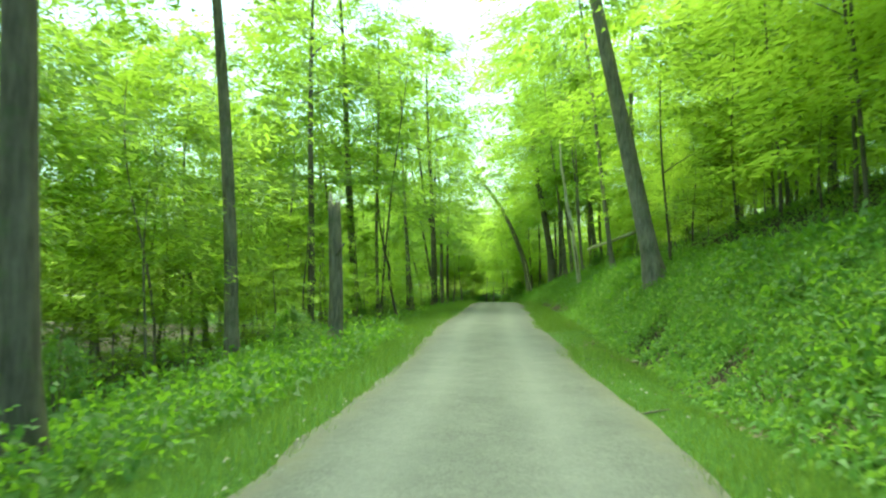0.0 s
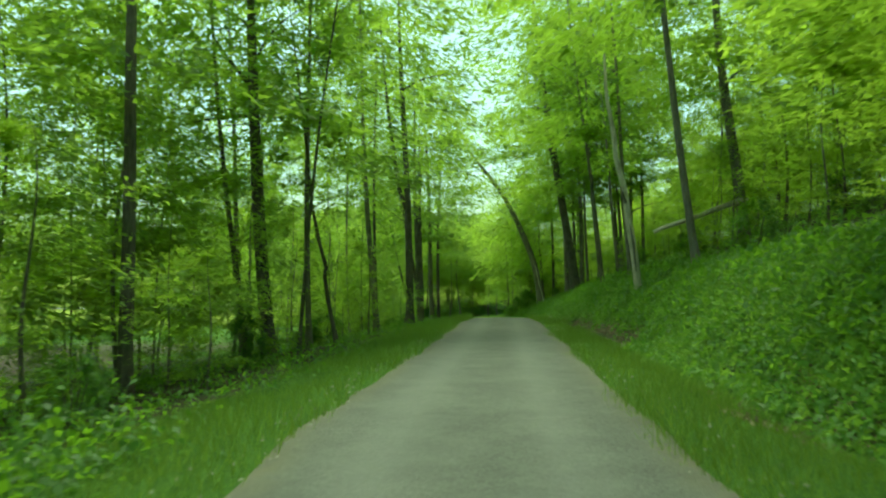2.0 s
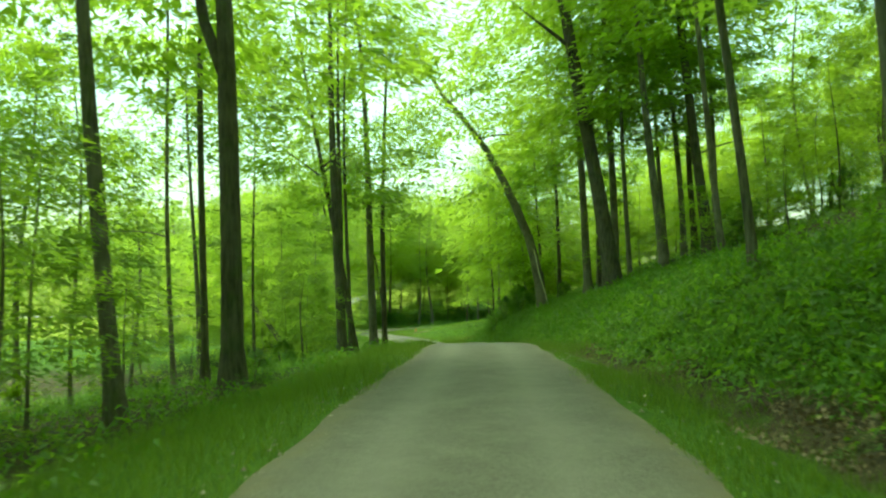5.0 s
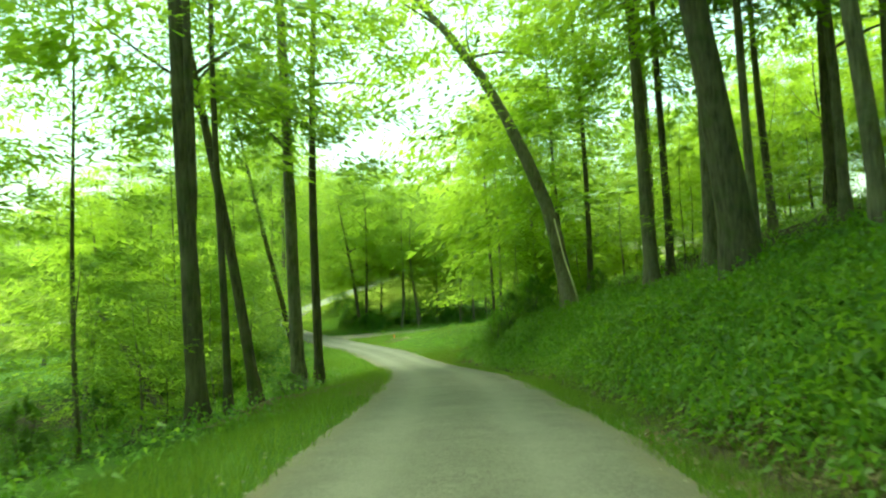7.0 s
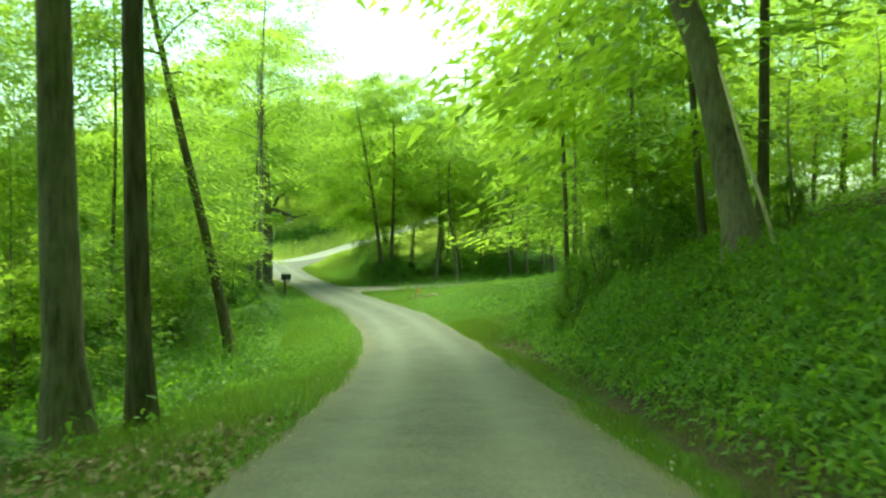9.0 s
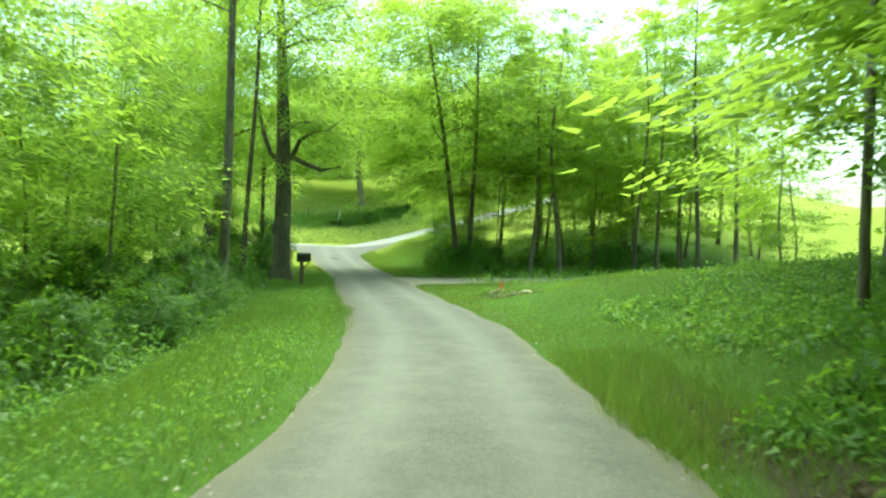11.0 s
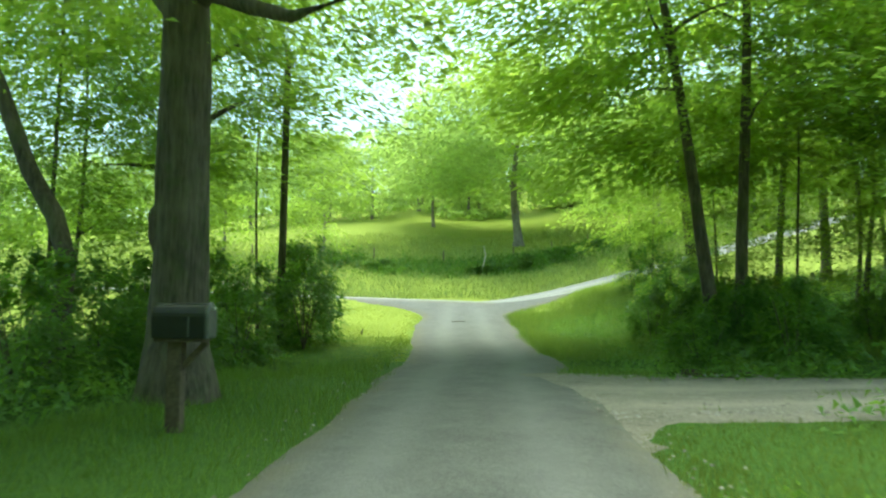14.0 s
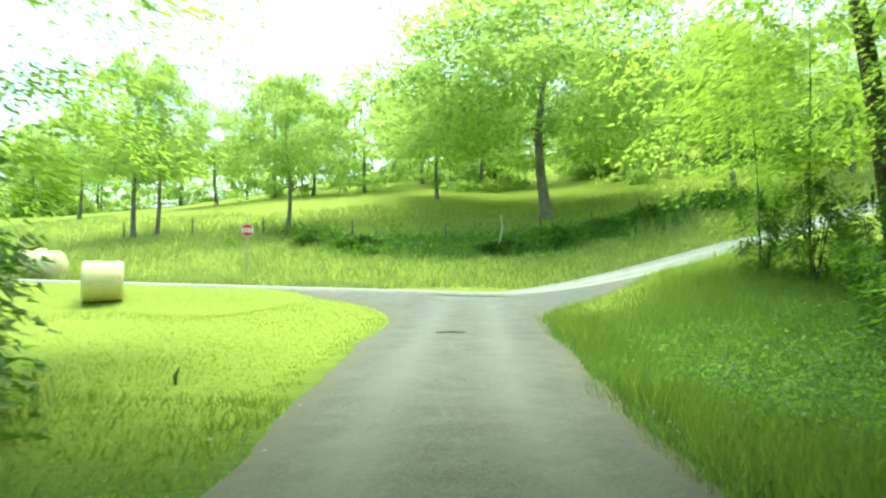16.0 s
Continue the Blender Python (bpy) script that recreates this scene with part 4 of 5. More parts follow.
blades("verge_grass", *spots(90000, -4, 112, 1.6, 3.5, 1.1), (0.10, 0.32), (0.007, 0.016), GRASS, "lush green grass between lane and bank", thin=0.9)
blades("bank_grass", *bank_spots(80000, 10, 66, 0.6, 9.0), (0.10, 0.30), (0.008, 0.019), GRASS, "long green grass on the sloping bank")
blades("lawn_grass", *spots(110000, 100, 134, 1.6, 17, 1.3), (0.06, 0.20), (0.008, 0.018), LAWNGRASS, "mown green lawn grass beside the lane")
blades("tall_grass", *from_ab(RNG.uniform(2, 29, 90000), RNG.uniform(1.8, 14, 90000)), (0.16, 0.55), (0.006, 0.015), TALLGRASS, "tall seeding grass beside the junction", 1.9)
blades("meadow_grass", *from_ab(RNG.uniform(1, 34, 60000), -1.8 - 30 * RNG.uniform(0, 1, 60000) ** 1.5), (0.04, 0.11), (0.015, 0.04), HAYGRASS, "short bright meadow grass", 1.9)
blades("verge_grass", *spots(16000, 136, 166, 1.6, 3.6, 1.3), (0.10, 0.34), (0.012, 0.026), GRASS, "green grass between lane and tall grass", 1.5)
blades("verge_grass", *from_ab(RNG.uniform(-3, 9, 12000), -2.2 - 7 * RNG.uniform(0, 1, 12000)), (0.08, 0.26), (0.012, 0.028), GRASS, "longer grass at the meadow's shaded edge", 1.8)
ca = RNG.uniform(-60, 40, 60000)
blades("hill_grass", *from_ab(cross_a(ca) + 2.85 + 24 * RNG.uniform(0, 1, 60000) ** 1.6, ca), (0.25, 0.65), (0.04, 0.10), HILLGRASS, "long pale grass on the hillside bank")
tu, tv = RNG.uniform(3, 30, 5200), RNG.normal(0, 1, 5200)
tv = np.where(np.abs(tv) < 0.9, tv * 0.25, np.sign(tv) * RNG.uniform(1.3, 2.3, 5200))
tx, ty = DR0[0] + DRW[0] * tu - DRW[1] * tv, DR0[1] + DRW[1] * tu + DRW[0] * tv
tk = rough(tx, ty, 1.4) > 0.1
tx, ty = tx[tk], ty[tk]
tz = ground_z(tx, ty) + 0.10
th, ta = RNG.uniform(0.04, 0.14, len(tx)), RNG.uniform(0, 6.28, len(tx))
tp, tq = np.stack([tx, ty, tz - 0.02], 1), np.stack([np.cos(ta), np.sin(ta), 0 * ta], 1) * 0.012
tt_ = tp + np.stack([np.sin(ta) * th * 0.5, np.cos(ta) * th * 0.5, th], 1)
tagged(new("drive_grass", mesh_np("drive_grass", np.stack([tp - tq, tp + tq, tt_], 1).reshape(-1, 3), np.arange(3 * len(tx)).reshape(-1, 3), GRASS)), "short grass tufts growing in the gravel driveway", "grass", kind="stuff")
weeds("bank_weeds", *bank_spots(3600, -3, 40, -0.15, 5.2), 11, 0.19, (0.1, 0.45), 0.12, WEED, "leafy weeds spilling into the ditch", three=True)
weeds("bank_weeds", *bank_spots(7500, -3, 58, 0.65, 8.4), 11, 0.19, (0.08, 0.42), 0.12, WEED, "leafy weeds and vines covering the bank", three=True)
weeds("bank_weeds", *bank_spots(9500, 56, 106, 0.42, 8.4), 11, 0.20, (0.10, 0.5), 0.13, WEED, "leafy weeds and vines covering the bank", three=True)
vx, vy = bank_spots(4200, -3, 106, 0.7, 8.6)
vk = rough(vx, vy, 0.7) + 0.5 * rough(vx, vy, 2.2) > 0.15
wx, wy = bank_spots(5200, -3, 106, 0.25, 7.4)
wk = rough(wx, wy, 0.55) + 0.6 * rough(wx, wy, 1.7) > 0.30
weeds("bank_vines", wx[wk], wy[wk], 20, 0.17, (0.3, 0.75), 0.11, LEAF_SHRUB, "knee-high tufts of dark weeds on the bank", three=True)
weeds("bank_vines", vx[vk], vy[vk], 18, 0.20, (0.35, 0.85), 0.16, LEAF_SHRUB, "clumps of broad-leaved vines on the bank", three=True)
# same undergrowth in two leaf colours: lighter where lit, darker for shade under the trees
weeds("wood_undergrowth", *spots(2900, 64, 102, -24, -3.6, 1.2), 10, 0.22, (0.15, 0.8), 0.12, WEED, "leafy undergrowth below the bend", three=True)
weeds("wood_undergrowth", *spots(5200, -4, 66, -24, -3.6, 1.2), 10, 0.22, (0.15, 0.7), 0.12, LEAF_SHRUB, "dark leafy undergrowth beneath the trees", three=True)
weeds("slope_undergrowth", *spots(5000, 0, 116, 8, 20), 10, 0.26, (0.15, 0.6), 0.13, WEED, "leafy undergrowth on the wooded slope", three=True)
weeds("thicket_undergrowth", *spots(3200, 100, 142, -16, -5.0), 11, 0.22, (0.2, 0.9), 0.15, WEED, "leafy undergrowth in the thicket", three=True)
weeds("grove_undergrowth", *grove_spots(3000), 11, 0.24, (0.2, 0.9), 0.15, WEED, "leafy undergrowth below the grove", three=True)
weeds("verge_weeds", *spots(2400, 94, 128, -7.5, -2.3), 8, 0.15, (0.10, 0.4), 0.07, WEED, "leafy weeds on the grassy verge")
weeds("thicket_edge", *spots(2600, 98, 134, -9.5, -5.3), 18, 0.24, (0.6, 1.6), 0.10, LEAF_SHRUB, "tall leafy thicket edge beside the verge", three=True)
# roadside weeds use the darker shrub leaf so the verge's shade sits in their colour
weeds("roadside_weeds", *spots(1500, -3, 27, -7.5, -3.0, 1.2), 18, 0.22, (0.4, 1.15), 0.12, LEAF_SHRUB, "tall broad-leaved weeds beside the lane")
weeds("roadside_weeds", *spots(520, 91, 101, -8.0, -4.2, 1.2), 16, 0.22, (0.3, 0.9), 0.12, LEAF_SHRUB, "tall broad-leaved weeds beside the lane")
hb = RNG.uniform(-15, 19, 5200)
hx, hy = from_ab(cross_a(hb) + 13.2 + RNG.normal(0, 1.5, 5200), hb)
hk = rough(hx, hy, 3.2) > -0.25
weeds("hillside_scrub", hx[hk], hy[hk], 9, 0.26, (0.3, 1.0), 0.22, LEAF_SHRUB, "low tangled scrub along the hillside bank", three=True)
weeds("wedge_weeds", *spots(1500, 138.5, 156, 2.8, 7.2, 0.7), 13, 0.17, (0.15, 0.65), 0.07, WEED, "leafy weeds spilling towards the lane")
weeds("lawn_clover", *spots(2600, 110, 130.5, 2.0, 10), 5, 0.10, (0.04, 0.2), 0.06, WEED, "low clover and weeds scattered through the lawn", three=True)
weeds("lawn_weeds", *spots(1000, 103, 116, 4.2, 12), 10, 0.18, (0.1, 0.45), 0.13, WEED, "leafy weeds where the bank runs out")
weeds("lawn_weeds", *spots(1500, 100, 122, 6.5, 18, 0.7), 9, 0.18, (0.1, 0.5), 0.14, WEED, "leafy weeds at the lawn's upper edge")
ls_ = RNG.uniform(-3, 104, 9000)
ld_ = ditch_at(ls_) + RNG.normal(0.3, 0.33, 9000)
lx0, ly0, ldx, ldy = (np.interp(ls_, LS, q) for q in (LINE[:, 0], LINE[:, 1], LD[:, 0], LD[:, 1]))
lx_, ly_ = lx0 + ldy * ld_, ly0 - ldx * ld_
lk = rough(lx_, ly_, 2.6) > -0.35
weeds("leaf_litter", lx_[lk], ly_[lk], 5, 0.13, (0.0, 0.06), 0.085, DEADLEAF, "brown dead leaves in the ditch", "leaf litter")
bq = RNG.integers(0, len(BARE), 420)
bx_, by_ = np.array([[BARE[k][0] + RNG.normal(0, 0.75 * BARE[k][2]), BARE[k][1] + RNG.normal(0, 0.75 * BARE[k][2])] for k in bq]).T
weeds("leaf_litter", bx_, by_, 6, 0.14, (0.0, 0.06), 0.10, DEADLEAF, "brown dead leaves on the scraped soil", "leaf litter")
weeds("leaf_litter", *spots(700, 79, 90, -5.5, -1.9), 6, 0.2, (0.0, 0.05), 0.11, DEADLEAF, "brown dead leaves beside the lane", "leaf litter")


# small stones along the lane's edges
sx_, sy_ = spots(8000, -3, 150, -2.3, 2.5)
ss_, sd_, szr = road_sd(sx_, sy_)
keep = np.abs(sd_) > 1.25 + 0.3 * RNG.uniform(0, 1, len(sd_))
sx_, sy_, sd_, szr = sx_[keep], sy_[keep], sd_[keep], szr[keep]
szz = np.where(np.abs(sd_) < 1.85, szr - 0.005, ground_z(sx_, sy_) + 0.03)
n_ = len(sx_)
rr = RNG.uniform(0.010, 0.032, n_)[:, None]
ctr = np.stack([sx_, sy_, szz], 1)
ang = RNG.uniform(0, 6.28, n_)
ring = [ctr + rr * np.stack([np.cos(ang + k * 1.571) * RNG.uniform(0.7, 1.2, n_), np.sin(ang + k * 1.571) * RNG.uniform(0.7, 1.2, n_), RNG.uniform(-0.2, 0.3, n_)], 1) for k in range(4)]
top_ = ctr + rr * np.stack([RNG.uniform(-0.3, 0.3, n_), RNG.uniform(-0.3, 0.3, n_), RNG.uniform(0.5, 0.9, n_)], 1)
sv_ = np.stack(ring + [top_], 1).reshape(-1, 3)
sb = np.arange(n_)[:, None] * 5
sf_ = np.concatenate([np.concatenate([sb + k, sb + (k + 1) % 4, sb + 4], 1) for k in range(4)])
pu, pv = RNG.uniform(0.5, 16, 2600), RNG.uniform(-2.6, 2.6, 2600)
px_, py_ = DR0[0] + DRW[0] * pu - DRW[1] * pv, DR0[1] + DRW[1] * pu + DRW[0] * pv
pk = road_sd(px_, py_)[1] > 1.6
px_, py_ = px_[pk], py_[pk]
pc = np.stack([px_, py_, ground_z(px_, py_) + 0.105], 1)
pr = (RNG.uniform(0.1, 1, len(px_)) ** 2 * 0.045 + 0.008)[:, None]
pa = RNG.uniform(0, 6.28, len(px_))
pring = [pc + pr * np.stack([np.cos(pa + k * 1.571) * RNG.uniform(0.7, 1.2, len(pa)), np.sin(pa + k * 1.571) * RNG.uniform(0.7, 1.2, len(pa)), RNG.uniform(-0.2, 0.2, len(pa))], 1) for k in range(4)]
ptop = pc + pr * np.stack([RNG.uniform(-0.3, 0.3, len(pa)), RNG.uniform(-0.3, 0.3, len(pa)), RNG.uniform(0.4, 0.8, len(pa))], 1)
pb = np.arange(len(pa))[:, None] * 5
pf = np.concatenate([np.concatenate([pb + k, pb + (k + 1) % 4, pb + 4], 1) for k in range(4)])
STONE = node_material("loose_stone")[0]
tagged(new("driveway_gravel", mesh_np("driveway_gravel", np.stack(pring + [ptop], 1).reshape(-1, 3), pf, STONE)), "loose stones scattered over the driveway", "gravel", kind="stuff")
STONE.node_tree.nodes["Principled BSDF"].inputs["Roughness"].default_value = 0.9
g_ = STONE.node_tree.nodes.new("ShaderNodeNewGeometry")
STONE.node_tree.links.new(ramp(STONE.node_tree, g_.outputs["Random Per Island"], [(0.0, (0.10, 0.09, 0.075)), (0.6, (0.24, 0.22, 0.19)), (1.0, (0.25, 0.24, 0.21))]), STONE.node_tree.nodes["Principled BSDF"].inputs["Base Color"])
tagged(new("roadside_gravel", mesh_np("roadside_gravel", sv_, sf_, STONE)), "loose stones along the lane's edges", "gravel", kind="stuff")


# ---- shrubs ----
def shrub(x, y, width, height, label="dark green leafy shrub", group="shrubs in the thicket"):
    base = new("shrub")
    base.location = (x, y, gz(x, y) - 0.05)
    stems = []
    for i in range(5):
        az = RNG.uniform(0, 6.28)
        u = np.linspace(0, 1, 5)
        q = np.stack([np.cos(az) * u * 0.35 * width * 0.5, np.sin(az) * u * 0.35 * width * 0.5, u * height * 0.8], 1)
        v, f = tube(q, 0.022 * (1 - 0.7 * u), 5)
        part("stem", mesh_np("stem", v, f, BARK_DARK, True), base)
    c = part("foliage", CROWNS["shrub"][RNG.integers(3)], base)
    c.matrix_basis = Matrix.Rotation(RNG.uniform(0, 6.28), 4, "Z") @ Matrix.Diagonal((width / 2.5, width / 2.5, height / 1.9, 1))
    return tagged(base, label, "shrub", group)


shr = random.Random(3)
for i in range(17):
    k = int(np.searchsorted(LS, 110 + 1.3 * i))
    d = -shr.uniform(5.6, 7.4)
    shrub(LINE[k, 0] + LD[k, 1] * d, LINE[k, 1] - LD[k, 0] * d, shr.uniform(1.7, 2.6), shr.uniform(0.9, 1.8), "dark green leafy shrub at the thicket's edge")
for x, y, w, h in [(8.3, 101.4, 2.0, 1.5), (9.3, 103.0, 2.4, 2.0), (8.9, 104.8, 2.0, 1.4), (10.4, 102.0, 2.6, 2.2), (10.8, 105.0, 2.6, 2.2), (12.4, 106.4, 2.4, 2.2)]:
    shrub(x, y, w, h, "leafy green shrub where the bank meets the lawn", "shrubs at the bank's end")
for x, y, w, h in [(-11.4, 131.0, 2.4, 1.8), (-12.6, 133.0, 2.8, 2.2), (-11.6, 134.6, 2.4, 1.7), (-13.6, 135.8, 2.8, 2.3), (-12.4, 137.2, 2.4, 1.8), (-15.6, 137.4, 3.0, 2.4), (-16.4, 134.8, 3.0, 2.4), (-13.8, 131.0, 2.6, 2.0)]:
    shrub(x, y, w, h, "dark green leafy shrub behind the mailbox tree")
for x, y, w, h in [(-2.6, 97.0, 2.2, 1.5), (-4.4, 99.4, 2.6, 1.8), (-5.6, 102.0, 2.6, 2.0), (-4.8, 105.4, 2.4, 1.6), (-7.2, 106.5, 3.0, 2.2), (-6.6, 110.0, 2.6, 1.8), (-2.2, 93.5, 2.0, 1.3)]:
    shrub(x, y, w, h, "dark green leafy shrub at the wood's edge")
for x, y, w, h in [(-13.9, 142.4, 3.4, 3.0), (-13.2, 141.0, 2.6, 2.3), (-15.4, 143.6, 3.4, 3.1), (-16.6, 141.0, 3.2, 2.7), (-14.6, 140.6, 2.8, 2.4), (-17.8, 142.6, 3.2, 2.8)]:
    shrub(x, y, w, h, "dense dark green bush beside the lane", "bushes by the bare pole")
for x, y, w, h in [(-1.8, 143.2, 2.6, 1.9), (-3.2, 145.3, 2.2, 1.7), (-1.4, 145.6, 2.6, 2.1), (-3.3, 147.6, 2.4, 1.7), (-2.0, 149.2, 2.6, 2.1), (-3.2, 151.0, 2.2, 1.6), (-4.0, 154.4, 2.4, 1.7), (-4.2, 157.0, 2.4, 1.9), (-4.4, 159.2, 2.4, 2.0), (-5.1, 158.8, 2.4, 2.2), (-5.3, 156.8, 1.8, 1.3), (-3.6, 161.0, 2.6, 2.4), (-4.4, 146.2, 2.2, 1.6), (-4.2, 148.2, 2.4, 2.0), (-4.9, 149.8, 2.2, 1.5), (-4.8, 151.8, 2.4, 1.9), (-5.3, 153.8, 2.2, 1.5), (-6.2, 160.6, 2.6, 2.6), (-7.4, 162.2, 2.4, 2.2), (-0.4, 141.9, 2.2, 1.5)]:
    shrub(x, y, w, h, "leafy green bush at the grove's edge", "bushes at the grove's edge")
for n, (s0, s1, d0, d1, w, h) in [(28, (102, 142, -16, -6.5, (1.6, 2.8), (1.2, 2.4))), (16, (0, 98, -10, -4.6, (1.2, 2.4), (0.8, 1.8))), (14, (136, 160, 4.6, 10, (1.6, 2.8), (1.2, 2.2))),
                                 (10, (30, 112, 7.5, 13, (1.4, 2.4), (0.9, 1.8))), (8, (134, 150, 10, 24, (1.8, 2.8), (1.2, 2.0)))]:
    for i in range(n):
        for _ in range(20):
            s, d = shr.uniform(s0, s1), shr.uniform(d0, d1)
            k = min(int(np.searchsorted(LS, s)), len(LS) - 1)
            x, y = LINE[k, 0] + LD[k, 1] * d, LINE[k, 1] - LD[k, 0] * d
            u, v = drive_uv(x, y)
            fa, fb = to_ab(x, y)
            if not (abs(v) < 3.6 and 0 < u < 44) and abs(road_sd(x, y)[1][0]) > 4.0 and not (fa > 2 and fb > 0 and fb < 0.58 * fa + 2.0):
                break
        shrub(x, y, shr.uniform(*w), shr.uniform(*h))
for i in range(12):
    b = shr.choice((shr.uniform(-12, -5), shr.uniform(0, 15)))
    a = float(cross_a(b)) + 13.5 + shr.uniform(-1.6, 1.6)
    x, y = from_ab(a, b)
    shrub(x, y, shr.uniform(2.2, 4.4), shr.uniform(0.5, 1.1), "low scrubby bush on the hillside bank", "scrub on the hillside bank")


# ---- dead wood ----
def limb_thing(name, line, radii, material, label, category, sides=10, jag=0.0):
    pts = np.array(line, float)
    v, f = tube(pts, radii, sides, 0.10)
    if jag:
        v[-sides:, 2] += RNG.uniform(-jag, jag, sides)
    bm = bmesh.new()
    vs = [bm.verts.new(p) for p in v]
    for q in f:
        bm.faces.new([vs[k] for k in q])
    bm.faces.new(vs[:sides][::-1])
    bm.faces.new(vs[-sides:])
    return tagged(new(name, bm_mesh(name, bm, material, True)), label, category)


def on_ground(rows, sink=0.1):
    """Rows of x, y and height over the ground below the first one."""
    z0 = gz(rows[0][0], rows[0][1]) - sink
    return [(x, y, z0 + h) for x, y, h in rows]


snag_z = gz(-3.25, 22.2)
snag = limb_thing("trunk", [(-3.2, 22.2, snag_z - 0.3), (-3.22, 22.2, snag_z + 0.3), (-3.2, 22.2, 1.2), (-3.25, 22.22, 2.6), (-3.28, 22.2, 3.5), (-3.3, 22.2, 3.75)], [0.30, 0.235, 0.20, 0.19, 0.19, 0.17], BARK, "", "", 12, 0.18)
splinter = limb_thing("splintered_top", [(-3.36, 22.16, 3.5), (-3.38, 22.15, 3.85), (-3.41, 22.15, 4.15)], [0.09, 0.065, 0.02], DEADWOOD, "", "", 7, 0.06)
snag_stub = limb_thing("broken_stub", [(-3.22, 22.1, 2.2), (-3.05, 21.95, 2.4), (-2.95, 21.9, 2.55)], [0.06, 0.05, 0.03], BARK, "", "", 7, 0.03)
snag_root = new("tree_snag")
for o in (snag, splinter, snag_stub):
    o.parent = snag_root
tagged(splinter, "pale splintered wood"), tagged(snag_stub, "short broken branch stub")
tagged(snag_root, "broken-off grey tree snag in the undergrowth", "dead tree")
pz = gz(8.75, 47.4)
dead = limb_thing("trunk", [(8.8, 47.4, pz - 0.2), (8.75, 47.4, pz + 0.3), (8.62, 47.4, 2.4), (8.42, 47.45, 4.0), (8.32, 47.45, 5.0), (8.0, 47.5, 6.3), (7.92, 47.5, 7.3), (7.66, 47.5, 8.8), (7.6, 47.5, 10.4)], [0.20, 0.155, 0.14, 0.14, 0.12, 0.11, 0.09, 0.07, 0.04], DEADWOOD, "", "", 12, 0.1)
stub = limb_thing("broken_stub", [(8.40, 47.45, 4.4), (8.2, 47.3, 4.75), (8.12, 47.25, 5.1)], [0.07, 0.06, 0.035], BARK, "", "", 7, 0.05)
strip = limb_thing("hanging_bark", [(8.63, 47.2, 1.9), (8.55, 47.22, 2.9), (8.42, 47.26, 3.7)], [0.02, 0.05, 0.02], BARK, "", "", 6, 0.0)
dead_root = new("dead_tree")
for o in (dead, stub, strip):
    o.parent = dead_root
tagged(stub, "dark broken branch stub"), tagged(strip, "strip of brown bark")
tagged(dead_root, "pale bare crooked dead tree on the bank", "dead tree")
tree(13.3, 48.3, 0.5, 20, "tall", (-0.03, 0), 1.0, BARK, "grey-brown forest tree holding a fallen trunk", 4, 5.0, group=G_WOOD)
limb_thing("broken_limb", [(9.15, 46.5, 3.35), (9.5, 46.65, 3.5), (10.6, 47.1, 3.85), (12.0, 47.7, 4.35), (13.15, 48.2, 4.75), (13.4, 48.35, 4.8)], [0.06, 0.085, 0.09, 0.10, 0.11, 0.11], DEADWOOD, "pale broken limb jutting from a tree", "dead branch", 10, 0.1)
lz = gz(-4.4, 88.4)
limb_thing("leaning_dead_trunk", [(-4.2, 88.3, lz - 0.15), (-4.6, 88.55, lz + 0.7), (-5.3, 89.1, lz + 1.5), (-6.4, 90.0, lz + 2.7), (-7.6, 90.9, lz + 3.9)], [0.26, 0.2, 0.18, 0.15, 0.10], BARK_DARK, "dark dead trunk leaning in the thicket", "dead tree")
sz = gz(11.5, 95.2)
limb_thing("leaning_pole_stick", [(11.55, 95.2, sz - 0.1), (11.3, 95.5, sz + 1.1), (11.0, 95.9, sz + 2.4), (10.75, 96.6, sz + 4.2)], [0.05, 0.045, 0.04, 0.03], DEADWOOD, "thin dead pole leaning on the tree", "dead branch", 7)
for (x, y), ln, az, r, mat, label in [((2.75, 126.5), 3.3, -1.40, 0.06, DEADWOOD, "pale bare log lying on the brush heap"), ((2.0, 124.1), 1.7, 0.15, 0.05, BARK, "dark branch lying on the lawn"), ((1.7, 124.9), 0.9, 0.6, 0.035, BARK, "short broken branch on the lawn"),
                                      ((3.6, 142.6), 0.8, 0.5, 0.07, DEADWOOD, "pale stub of wood beyond the driveway"), ((0.3, 83.8), 0.8, 0.9, 0.035, BARK_DARK, "dark stick lying beside the lane"), ((2.4, 9.4), 0.5, 0.2, 0.02, BARK, "broken stick in the ditch"), ((4.3, 17.0), 0.6, 1.0, 0.025, DEADWOOD, "pale stick on the bank foot")]:
    z = gz(x, y)
    x2, y2 = x + ln * math.cos(az), y + ln * math.sin(az)
    limb_thing("fallen_branch", [(x, y, z + r * 0.8), (0.5 * (x + x2) + 0.04, 0.5 * (y + y2), 0.5 * (z + gz(x2, y2)) + r * 1.3), (x2, y2, gz(x2, y2) + r * 0.9)], [r, r * 0.85, r * 0.5], mat, label, "branch", 7)
weeds("brush_heap", 2.1 + RNG.normal(0, 0.3, 200), 124.9 + RNG.normal(0, 0.36, 200), 10, 0.12, (0.1, 0.3), 0.10, LEAF_SHRUB, "heap of weeds and cut brush on the lawn")


weeds("dead_brush", 2.1 + RNG.normal(0, 0.34, 110), 124.8 + RNG.normal(0, 0.4, 110), 8, 0.14, (0.1, 0.3), 0.10, DEADLEAF, "brown dead leaves on the brush heap", "leaf litter")
